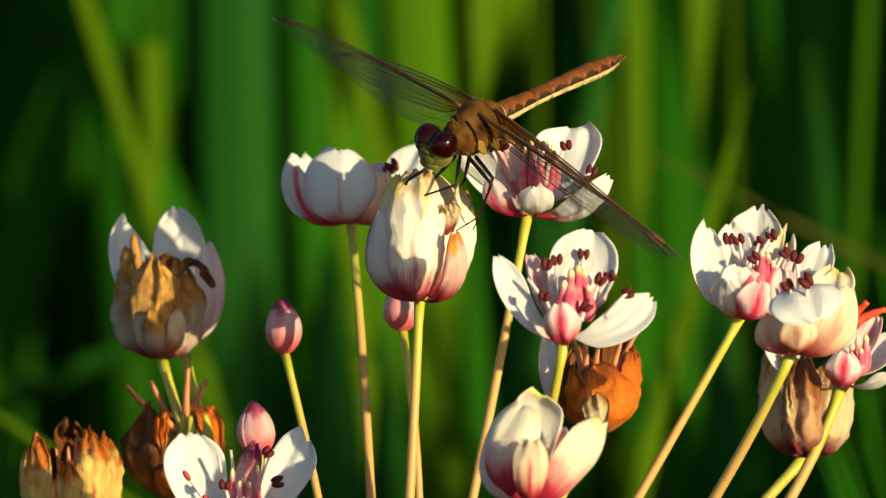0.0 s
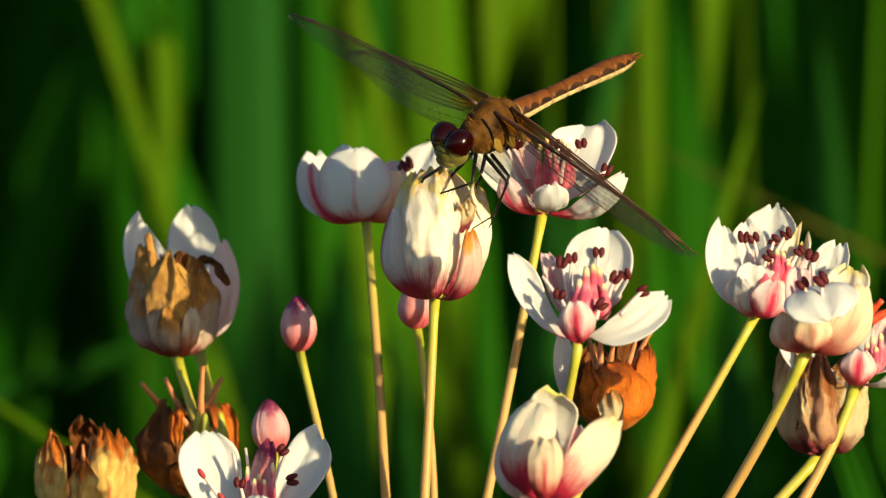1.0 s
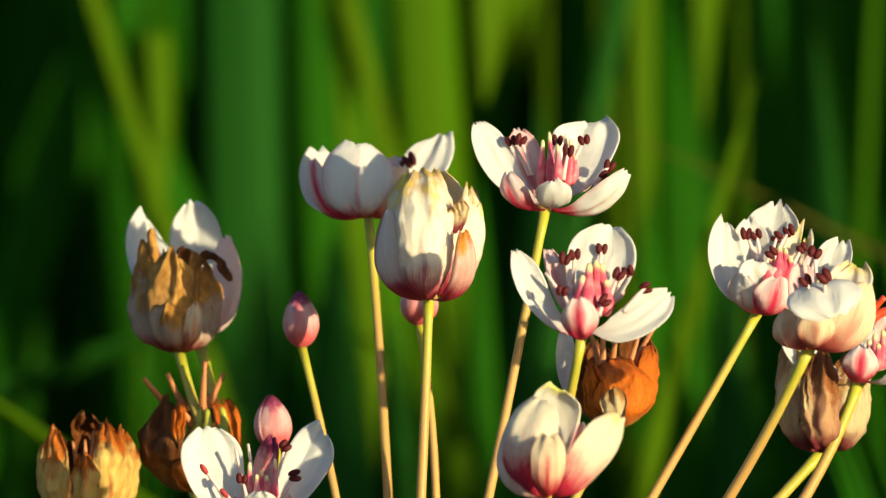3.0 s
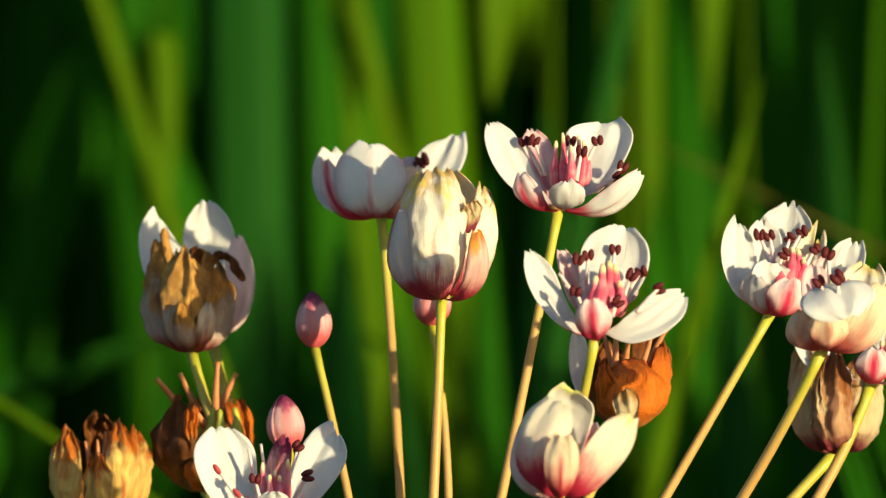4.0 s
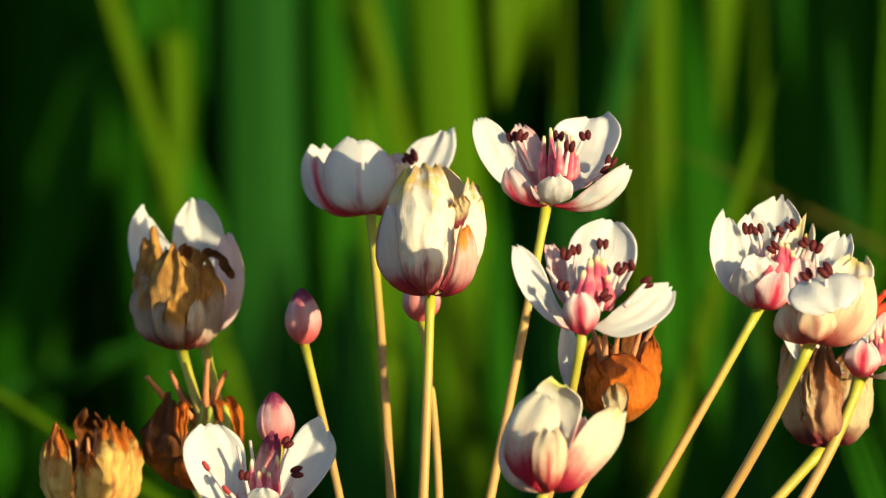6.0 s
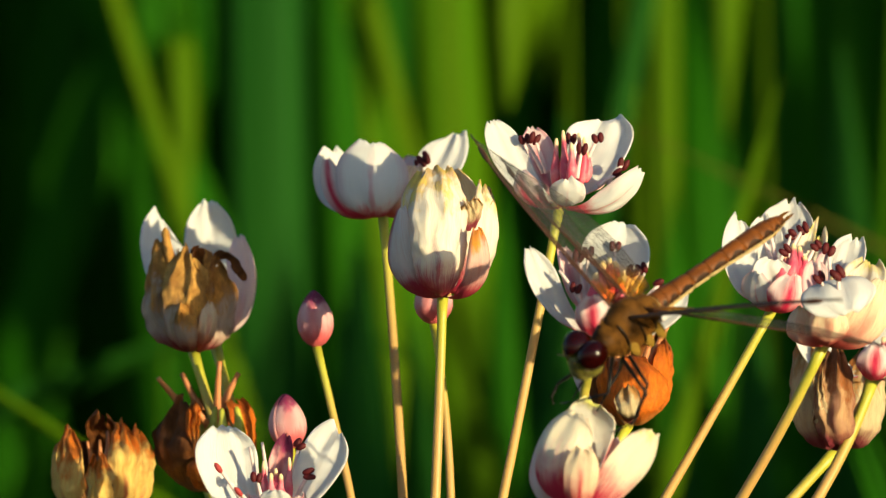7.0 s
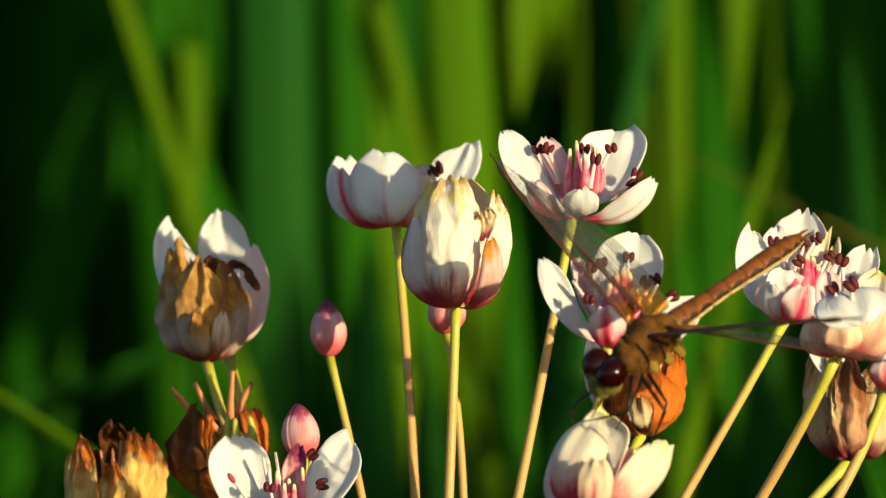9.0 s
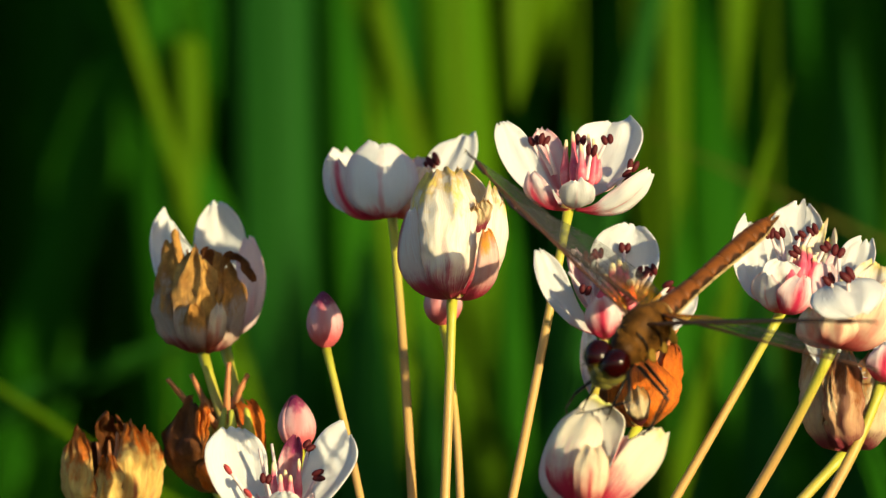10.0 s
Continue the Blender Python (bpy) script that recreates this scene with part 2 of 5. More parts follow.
def part(name, bm, material, parent, label="", smooth=True):
    """One mesh object from a bmesh, under a thing or a part."""
    mesh = bpy.data.meshes.new(name)
    bm.to_mesh(mesh)
    bm.free()
    for m in material if isinstance(material, (list, tuple)) else [material]:
        mesh.materials.append(m)
    if smooth:
        mesh.polygons.foreach_set("use_smooth", [True] * len(mesh.polygons))
    ob = new(name, mesh)
    ob.parent = parent
    return tagged(ob, label)


def grid_faces(bm, rows, uv_of, slot=0, closed=False, flip=False):
    """Faces over rows of vertices; uv_of(i, j) gives each corner's U and V."""
    uv = bm.loops.layers.uv.verify()
    count = len(rows[0])
    for i in range(len(rows) - 1):
        for j in range(count if closed else count - 1):
            k = (j + 1) % count
            quad = [(rows[i][j], i, j), (rows[i][k], i, j + 1), (rows[i + 1][k], i + 1, j + 1), (rows[i + 1][j], i + 1, j)]
            if flip:
                quad.reverse()
            verts = []
            for v, _, _ in quad:
                if v not in verts:
                    verts.append(v)
            if len(verts) < 3:
                continue
            try:
                f = bm.faces.new(verts)
            except ValueError:
                continue
            f.material_index = slot
            spot = {v: uv_of(a, b) for v, a, b in reversed(quad)}
            for loop in f.loops:
                loop[uv].uv = spot[loop.vert]


def tube(bm, points, radii, sides=8, slot=0, squash=1.0):
    """A tapered tube along points, with closed ends. U runs along it, V round it."""
    rows, n = [], len(points)
    side = None
    for i, p in enumerate(points):
        a, b = points[max(i - 1, 0)], points[min(i + 1, n - 1)]
        way = (b - a).normalized()
        if side is None:
            side = way.cross(Vector((0.3, 1, 0.2))).normalized()
        side = (side - way * side.dot(way)).normalized()
        other = way.cross(side)
        rows.append([bm.verts.new(p + (side * math.cos(q) + other * math.sin(q) * squash) * radii[i])
                     for q in (2 * math.pi * k / sides for k in range(sides))])
    grid_faces(bm, rows, lambda i, j: (i / (n - 1), j / sides), slot, True)
    for row, turn in ((rows[0], True), (rows[-1], False)):
        f = bm.faces.new(list(reversed(row)) if turn else row)
        f.material_index = slot


def bend(a, b, c, n):
    """n + 1 points on a smooth arc from a past b to c."""
    return [a * (1 - t) ** 2 + b * 2 * t * (1 - t) + c * t * t for t in (i / n for i in range(n + 1))]


def blob(bm, matrix, rings=8, sides=10, slot=0, shape=lambda z: 1.0):
    """A rounded body: the unit ball, its girth scaled by shape(height), under a matrix."""
    rows = []
    for i in range(rings + 1):
        a = math.pi * i / rings
        z, r = -math.cos(a), max(math.sin(a), 0.02) * shape(-math.cos(a))
        rows.append([bm.verts.new(matrix @ Vector((r * math.cos(q), r * math.sin(q), z)))
                     for q in (2 * math.pi * k / sides for k in range(sides))])
    grid_faces(bm, rows, lambda i, j: (i / rings, j / sides), slot, True)
    bm.faces.new(list(reversed(rows[0]))).material_index = slot
    bm.faces.new(rows[-1]).material_index = slot


def axes(forward, up):
    """A turn whose X runs along forward and whose Z leans to up."""
    x = Vector(forward).normalized()
    y = Vector(up).cross(x).normalized()
    z = x.cross(y)
    return Matrix((x, y, z)).transposed().to_4x4()


def growing(axis):
    """A turn whose Z runs along a flower's axis and whose X stays to the right."""
    z = Vector(axis).normalized()
    x = (Vector((1, 0, 0)) - z * z.x).normalized()
    return Matrix((x, z.cross(x), z)).transposed().to_4x4()


# ---------------------------------------------------------------- ground
bm = bmesh.new()
for x, y in ((-400, -400), (400, -400), (400, 400), (-400, 400)):
    bm.verts.new((x, y, 0))
bm.faces.new(list(bm.verts))
water = part("water", bm, WATER, None)
tagged(water, "dark still marsh water between the reeds", "water", kind="structure")

# ---------------------------------------------------------------- flowering rush
NODE = Vector((-0.00564, 0.0000, 0.41529))
FOOT = Vector((NODE.x, 0, 0))
plant = new("flowering_rush")
plant.location = FOOT
tagged(plant, "flowering rush, umbel of white-pink flowers, buds and withered heads", "flower")


def petal_shell(base, mid, tip_at, width, face, cup=0.8, tip=3.0, fat=0.7, foot=0.30, ruffle=0.3, crumple=0.0, jag=0.06,
                pleat=0.07, keel=0.03, lop=0.0, curl=0.0, seed=0, rows=24, cols=18, thick=0.13):
    """A petal from base past mid to its tip, in millimetres: right, away, up. Its inner side looks along face. tip blunts the
    end, fat broadens the lower half, cup hollows it across, lop slants the end, curl bends the end inwards, crumple is its dry folds."""
    rnd = random.Random(seed)
    shift = Vector((rnd.uniform(0, 50), rnd.uniform(0, 50), rnd.uniform(0, 50)))
    a, b, c = Vector(base), Vector(mid), Vector(tip_at)
    path = bend(a, b, c, rows)
    length = sum((q - p).length for p, q in zip(path, path[1:]))
    level = (c - a).cross(Vector(face)).normalized()
    peak = max(((u / 40) ** fat) * (1 - (u / 40) ** tip) ** 0.5 for u in range(1, 40))
    lip = [1 + jag * (noise.noise(Vector((j * 5 / cols, seed * 1.7, 3.3))) + 0.15 * noise.noise(Vector((j * 24 / cols, seed * 2.9, 1.3)))) for j in range(cols + 1)]
    front, back = [], []
    for i in range(rows + 1):
        u = i / rows
        along = ((b - a) * (1 - u) + (c - b) * u).normalized()
        across = (level - along * level.dot(along)).normalized()
        inward = across.cross(along)
        w = width / 2 * max(foot * (1 - u), (u ** fat) * (1 - min(u, 0.986) ** tip) ** 0.5 / peak)
        centre = path[i] + inward * curl * length * max(0, (u - 0.65) / 0.35) ** 2
        fa, ba = [], []
        for j in range(cols + 1):
            v = 2 * j / cols - 1
            wide = w * (1 + jag * 0.9 * noise.noise(Vector((u * 5, 2 if v > 0 else -2, seed * 1.3))) * u)
            q = cup * v * (0.45 + 0.55 * min(1, u * 3))
            bow = cup if abs(cup) > 0.01 else 0.01
            p = centre + across * wide * (math.sin(q) / bow) + inward * wide * ((1 - math.cos(q)) / bow)
            p += along * length * (lip[j] - 1 + 0.25 * lop * v) * u ** 3
            wave = ruffle * v * v * math.sin(u * 9 + seed + (2 if v > 0 else 0)) * u
            wave += ruffle * 1.2 * noise.noise(Vector((u * 3, v * 2, seed * 3.1))) * (0.3 + u)
            wave += pleat * w * 0.5 * math.sin(v * 8 + seed + 2.5 * noise.noise(Vector((u * 2, v, seed * 0.7)))) * min(1, u * 2)
            wave -= keel * w * math.exp(-(v * 5) ** 2) * math.sin(math.pi * min(1, u * 1.1))
            p += inward * wave
            if crumple:
                s = 0.35
                p += (noise.noise_vector(p * s + shift) * crumple + noise.noise_vector(p * s * 2.7 + shift) * crumple * 0.5 + noise.noise_vector(p * s * 6.1 + shift) * crumple * 0.22) * min(1, 0.25 + u * 1.1)
                p += inward * crumple * 0.45 * math.sin(v * 9 + 3 * noise.noise(Vector((v * 2, u * 2, seed)))) * u
            nrm = inward * math.cos(q) - across * math.sin(q)
            fa.append(p * MM)
            ba.append((p - nrm * thick) * MM)
        front.append(fa)
        back.append(ba)
    bm = bmesh.new()
    fv = [[bm.verts.new(p) for p in row] for row in front]
    bv = [[bm.verts.new(p) for p in row] for row in back]
    uv_of = lambda i, j: (i / rows, j / cols)
    grid_faces(bm, fv, uv_of, 0, flip=True)
    grid_faces(bm, bv, uv_of, 1)
    for i in range(rows):
        grid_faces(bm, [[fv[i][0], bv[i][0]], [fv[i + 1][0], bv[i + 1][0]]], lambda p, q, i=i: ((i + p) / rows, 0.0), 1)
        grid_faces(bm, [[fv[i][-1], bv[i][-1]], [fv[i + 1][-1], bv[i + 1][-1]]], lambda p, q, i=i: ((i + p) / rows, 1.0), 1, flip=True)
    grid_faces(bm, [fv[-1], bv[-1]], lambda p, q: (1.0, q / cols), 1, flip=True)
    grid_faces(bm, [fv[0], bv[0]], lambda p, q: (0.0, q / cols), 1)
    return bm


class Head:
    """A flower, bud or seed head on its stalk, under the plant; the stalk rises from the umbel's node. Its parts are placed in
    millimetres from the stalk's end: right, away, up."""

    def __init__(self, name, at, label, seed, sag=0.0, thick=0.62, axis=(0, 0, 1)):
        at = Vector(at)
        self.seed, self.count = seed, 0
        top = at - NODE
        bm = bmesh.new()
        mid = top * 0.55 + Vector((sag * MM, 0, 0))
        pts = bend(Vector((0, 0, 0)), mid, top, 22)
        radii = [thick * MM * (1.12 - 0.2 * i / 22 + 0.03 * noise.noise(Vector((i * 0.7, seed, 0)))) for i in range(23)]
        radii[-1] *= 1.25
        tube(bm, pts, radii, 10)
        self.ob = part(name, bm, STEM, plant, label)
        self.ob.location = NODE - FOOT
        self.top = Matrix.Translation(top)
        self.turn = self.top @ growing(axis)

    def add(self, name, bm, material, m, label=""):
        ob = part(name, bm, material, self.ob, label)
        ob.matrix_basis = m
        self.count += 1
        return ob

    def petal(self, name, materials, base, mid, tip_at, width, face, label="", **more):
        if name == "sepal" and not label:
            label = "pink sepal"
        more.setdefault("seed", self.seed * 31 + self.count * 7)
        return self.add(name, petal_shell(base, mid, tip_at, width, face, **more), materials, self.top, label)

    def cup_foot(self, radius=0.95):
        bm = bmesh.new()
        blob(bm, Matrix.Translation((0, 0, 0.4 * MM)) @ Matrix.Diagonal((radius * MM, radius * MM, 0.7 * MM, 1)), 6, 12)
        self.add("receptacle", bm, STEM, self.turn)

    def carpel(self, base, tip_at, girth, material=None):
        """A swollen foot that narrows to a beak."""
        a, c = Vector(base) * MM, Vector(tip_at) * MM
        bm = bmesh.new()
        radii = []
        for i in range(13):
            u = i / 12
            belly = math.exp(-((u - 0.28) / 0.30) ** 2)
            radii.append(girth * MM * (0.46 + 0.54 * belly) * (1 - 0.28 * u))
        radii[-1] *= 0.55
        out = Vector((a.x, a.y, 0)) * 0.25
        tube(bm, bend(a, a.lerp(c, 0.5) + out, c, 12), radii, 8)
        self.add("carpel", bm, material or CARPEL, self.top)

    def beak(self, base, mid, tip_at, girth):
        """The long dry tip of a ripe carpel."""
        bm = bmesh.new()
        tube(bm, bend(*(Vector(p) * MM for p in (base, mid, tip_at)), 9), [girth * MM * (1.25 - 0.07 * i + 0.06 * math.sin(i * 2.3)) for i in range(10)], 7, squash=0.75)
        self.add("stigma", bm, STIGMA_RED if girth > 0.5 else CARPEL_DRY, self.top, "upright dry beak")

    def stamen(self, base, tip_at, tilt, anther=True, red=False, size=1.0):
        """A filament and its two-lobed anther, tilted by that many degrees."""
        a, c = Vector(base) * MM, Vector(tip_at) * MM
        bm = bmesh.new()
        tube(bm, bend(a, a.lerp(c, 0.5) + Vector((0, 0, 0.3)) * MM, c, 7), [(0.34 - 0.022 * i) * MM for i in range(8)], 6)
        self.add("filament", bm, FILAMENT, self.top)
        if not anther:
            if red:
                bm = bmesh.new()
                blob(bm, Matrix.Translation(c) @ axes(c - a, (0, -1, 0)) @ Matrix.Diagonal((0.85 * MM, 0.38 * MM, 0.38 * MM, 1)), 7, 8)
                self.add("anther", bm, ANTHER_RED, self.top, "spent reddish anther")
            return
        k = self.count
        bm = bmesh.new()
        m = Matrix.Translation(c) @ pose(0, 0, 0, 0, tilt, 0) @ pose(0, 0, 0, 12 * math.sin(k * 2.1), 0, 26 * math.sin(k * 3.7 + self.seed))
        for s in (-1, 1):
            blob(bm, m @ pose(s * 0.37 * size * MM, -0.05 * MM, 0, 0, s * 10, 0) @ Matrix.Diagonal((0.42 * size * MM, 0.38 * size * MM, (0.76 + 0.08 * math.sin(k)) * size * MM, 1)), 8, 10)
        self.add("anther", bm, ANTHER, self.top, "dark maroon two-lobed anther")


def bud(at, axis, height, width, seed, spin=0.0, sag=0.0, thick=0.55, label="closed purple-pink bud"):
    """Three sepals wrapped over one another into a pointed egg."""
    h = Head("flower_bud", at, label, seed, sag, thick, axis)
    core = bmesh.new()
    girth = lambda u: (math.sin(math.pi * min(1, u) ** 0.86) ** 0.66) * (1 - 0.14 * u)
    pts = [Vector((0, 0, i / 12 * height * 0.97)) * MM for i in range(13)]
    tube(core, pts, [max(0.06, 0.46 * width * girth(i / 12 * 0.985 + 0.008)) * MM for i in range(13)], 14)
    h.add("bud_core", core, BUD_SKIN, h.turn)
    for k in range(3):
        bm = bmesh.new()
        rows, cols = 16, 14
        outer = []
        for i in range(rows + 1):
            u = i / rows
            row = []
            for j in range(cols + 1):
                v = 2 * j / cols - 1
                reach = radians(72) * (1 - 0.35 * u ** 3)
                r = 0.5 * width * girth(u * 0.985 + 0.008) * (1 + 0.03 * (1 - v * v) + 0.012 * k) + 0.05
                rib = 0.03 * width * math.exp(-(v * 5) ** 2) * math.sin(math.pi * u)
                q = v * reach
                row.append(bm.verts.new(Vector(((r + rib) * math.cos(q), (r + rib) * math.sin(q), u * height * (1.0 - 0.015 * v * v))) * MM))
            outer.append(row)
        inner = [[bm.verts.new(v.co * 0.965 + Vector((0, 0, 0.1 * MM))) for v in row] for row in outer]
        uv_of = lambda i, j: (i / rows, j / cols)
        grid_faces(bm, outer, uv_of, 0)
        grid_faces(bm, inner, uv_of, 0, flip=True)
        for side in (0, -1):
            grid_faces(bm, [[o[side], n_[side]] for o, n_ in zip(outer, inner)], lambda i, j, side=side: (i / rows, 0.0 if side == 0 else 1.0), 0, flip=side == 0)
        grid_faces(bm, [outer[-1], inner[-1]], lambda i, j: (1, j / cols), 0)
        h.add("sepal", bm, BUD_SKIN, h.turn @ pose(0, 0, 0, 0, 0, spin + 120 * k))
    return h


# the stalk that carries the umbel
bm = bmesh.new()
tube(bm, [Vector((0.003 * math.sin(i * 0.35), 0, NODE.z * i / 20)) for i in range(20)] + [NODE - FOOT], [(3.4 - 1.1 * i / 20) * MM for i in range(21)], 12)
part("scape", bm, STEM, plant, "stout smooth green stalk")
for k in range(6):
    bract = part("bract", petal_shell((1, 0, 0), (8, 0, 2), (10, 0, 12), 5, (-0.5, 0, 0.8), seed=k), [DRY_IN, DRY_OUT], plant, "papery brown bract")
    bract.matrix_basis = Matrix.Translation(NODE - FOOT) @ pose(0, 0, -1.5 * MM, 0, 0, 60 * k)

P_PAIR = [PETAL_IN, PETAL_OUT]
S_PAIR = [SEPAL_IN, SEPAL_OUT]
F_PAIR = [FADED_IN, FADED_OUT]
FS_PAIR = [FADED_IN, FADED_SEPAL]
DP_PAIR = [DRY_IN, DRY_PALE]
FO_PAIR = [FADED_IN, FADED_ORANGE]
D_PAIR = [DRY_IN, DRY_OUT]
H_PAIR = [HUSK, HUSK]
DH_PAIR = [DARK_HUSK, DARK_HUSK]
HD_PAIR = [DARK_HUSK, HUSK]
DU_PAIR = [DRY_IN, DULL_OUT]
M_PAIR = [DRY_IN, TAN_OUT]
PB_PAIR = [PETAL_IN, PETAL_BLUSH]
SI_PAIR = [SEPAL_IN, SEPAL_IN]
SP_PAIR = [SEPAL_IN, SEPAL_PALE]
PA_PAIR = [FADED_IN, PALE_OUT]
G_PAIR = [GOLD_HUSK, GOLD_HUSK]

# how dry petals fold: long pleats and curled, torn edges
DRIED = {"crumple": 0.6, "jag": 0.14, "pleat": 0.10, "ruffle": 0.5, "rows": 28, "cols": 22}
OPEN_LABEL = "open white flower with pink sepals and maroon anthers"

# open flower highest in the umbel
flower_d = Head("flower", (0.01281, 0.0000, 0.50514), OPEN_LABEL, 3, sag=0.81)
flower_d.cup_foot()
flower_d.petal("petal", P_PAIR, (-0.3, 1, 0.7), (-5.3, 2, 2.3), (-8.6, 4, 11.1), 5.3, (0.4, -0.8, 0.4), tip=8, fat=0.6, cup=0.5, jag=0.05)
flower_d.petal("petal", P_PAIR, (1.0, 2, 1.2), (4.2, 4, 3.8), (6.3, 7, 11.4), 9.1, (-0.15, -0.95, 0.3), tip=7, fat=0.6, cup=0.7, jag=0.05, lop=0.2)
flower_d.petal("petal", P_PAIR, (0.5, -2, 0.3), (0.9, -8, -0.1), (1.1, -9, 3.8), 4.7, (0.0, 0.8, 0.5), tip=5, cup=0.5, fat=0.5)
flower_d.petal("petal", PB_PAIR, (0.9, -1, 0.1), (6.9, -4, -1.2), (10.3, -3, 4.5), 4.7, (-0.3, 0.75, 0.55), tip=4.5, fat=0.6, cup=0.7, lop=0.2)
flower_d.petal("sepal", S_PAIR, (-0.2, -1, 0.1), (-4.8, -6, -0.5), (-4.8, -5, 4.7), 4.6, (0.6, 0.7, 0.4), tip=3.4, fat=0.55, cup=0.7)
flower_d.petal("sepal", SI_PAIR, (-0.2, 3, 1.2), (-2.2, 6, 3.9), (-3.4, 7, 10.3), 4.9, (0.2, -0.95, 0.3), tip=3.2, fat=0.6, cup=0.6)
flower_d.petal("sepal", SI_PAIR, (1.0, 4, 1.2), (4.3, 6, 2.3), (7.0, 7, 4.8), 2.9, (-0.5, -0.6, 0.6), tip=2.4)
flower_d.carpel((-0.4, 0, 3.1), (-0.3, 0, 8.9), 0.78)
flower_d.carpel((0.7, -1, 3.1), (0.5, 0, 9.9), 0.75)
flower_d.carpel((1.4, -2, 3.3), (1.5, -2, 8.3), 0.78)
flower_d.carpel((2.2, 1, 3.6), (2.5, 2, 9.6), 0.69)
flower_d.carpel((2.6, -1, 3.1), (3.1, -1, 9.0), 0.75)
flower_d.carpel((3.1, 0, 3.4), (3.6, 0, 7.1), 0.75)
flower_d.stamen((-1.5, 2, 4.5), (-3.1, 2, 8.9), 25)
flower_d.stamen((-1.9, 3, 4.5), (-4.3, 3, 8.8), -15)
flower_d.stamen((1.3, 3, 4.5), (1.6, 4, 8.9), 10)
flower_d.stamen((2.2, -2, 3.8), (2.9, -2, 7.5), 5)
flower_d.stamen((3.1, 0, 5.0), (4.9, 0, 8.9), -12)
flower_d.stamen((4.8, -2, 2.8), (7.5, -2, 4.3), 60)
flower_d.stamen((6.1, -2, 3.1), (8.1, 0, 5.6), 20)

# open flower that leans to the viewer
flower_e = Head("flower", (0.01670, -0.0360, 0.48938), OPEN_LABEL, 5, sag=4.72)
flower_e.cup_foot()
flower_e.petal("petal", P_PAIR, (0.7, 2, 1.8), (2.0, 5, 6.0), (3.5, 5, 13.7), 9.2, (-0.1, -0.97, 0.2), tip=4.5, cup=0.7, jag=0.03, keel=-0.12, fat=0.6)
flower_e.petal("petal", P_PAIR, (-1.0, 0, 0.5), (-4.9, 1, 1.9), (-8.1, 2, 10.6), 4.0, (0.35, -0.85, 0.35), tip=6, cup=0.6, fat=0.6, jag=0.06)
flower_e.petal("petal", P_PAIR, (1.1, -2, 1.0), (5.0, -4, 0.0), (10.6, -2, 5.5), 4.7, (0.05, -0.96, 0.25), tip=5, cup=0.4, fat=0.6, jag=0.05, ruffle=0.15)
flower_e.petal("sepal", S_PAIR, (0.0, -2, 0.0), (-0.3, -7, 0.1), (-0.5, -6, 4.9), 5.1, (0.05, 0.95, 0.3), tip=3, fat=0.55, cup=0.9)
flower_e.petal("sepal", SI_PAIR, (-0.4, 2, 1.9), (-2.4, 5, 4.6), (-4.0, 5, 10.9), 3.3, (0.4, -0.9, 0.2), tip=2.6)
flower_e.petal("sepal", SI_PAIR, (1.1, 1, 1.9), (3.1, 4, 3.6), (4.9, 5, 6.7), 3.0, (-0.5, -0.8, 0.3), tip=2.6)
flower_e.carpel((-0.3, -2, 3.0), (0.1, -2, 7.7), 1.19)
flower_e.carpel((0.5, -3, 2.8), (0.9, -1, 9.1), 1.25)
flower_e.carpel((1.5, -2, 3.0), (1.7, 0, 9.5), 1.19)
flower_e.carpel((2.2, -1, 3.3), (2.4, 0, 9.1), 1.19)
flower_e.carpel((2.6, -2, 3.0), (2.9, -2, 7.1), 1.12)
flower_e.carpel((1.5, 1, 3.3), (1.9, 2, 8.6), 1.12)
flower_e.stamen((-1.1, 1, 4.3), (-2.0, 1, 9.7), 15)
flower_e.stamen((-1.2, 2, 4.3), (-0.8, 2, 10.2), -8)
flower_e.stamen((2.1, 3, 6.0), (2.5, 4, 10.9), 5)
flower_e.stamen((3.4, 0, 4.8), (4.5, 0, 7.8), 30)
flower_e.stamen((3.6, 1, 5.0), (5.7, 1, 8.2), -20)
flower_e.stamen((-1.3, -3, 3.0), (-2.4, -3, 5.8), 15)
flower_e.stamen((2.0, -4, 2.8), (2.7, -4, 4.6), 55)
flower_e.stamen((5.0, -5, 3.3), (7.7, -3, 6.2), 70)
flower_e.stamen((-1.4, 0, 3.6), (-4.4, 0, 8.0), 0, anther=False)

# open flower on the slanting stalk
flower_f = Head("flower", (0.03992, 0.0040, 0.49233), OPEN_LABEL, 7, sag=1.14)
flower_f.cup_foot()
flower_f.petal("petal", P_PAIR, (-0.5, 0, 0.8), (-5.8, 0, 2.1), (-4.2, 2, 11.6), 5.7, (0.45, -0.88, 0.2), tip=4, fat=0.6, cup=0.9, lop=-0.15, jag=0.05)
flower_f.petal("petal", P_PAIR, (0.8, 3, 1.9), (1.5, 6, 7.3), (2.8, 6, 13.6), 7.3, (-0.1, -0.95, 0.2), tip=5, fat=0.55, cup=0.6, jag=0.09)
flower_f.petal("petal", P_PAIR, (0.2, 2, 1.9), (-0.9, 5, 6.5), (-0.9, 5, 11.7), 4.6, (0.2, -0.95, 0.2), tip=5, fat=0.55, cup=0.6, jag=0.1)
flower_f.petal("petal", PA_PAIR, (1.3, 1, 1.5), (4.8, 3, 4.4), (6.2, 3, 10.3), 4.2, (-0.3, -0.9, 0.3), tip=5, fat=0.5, cup=0.5, jag=0.22, ruffle=0.7)
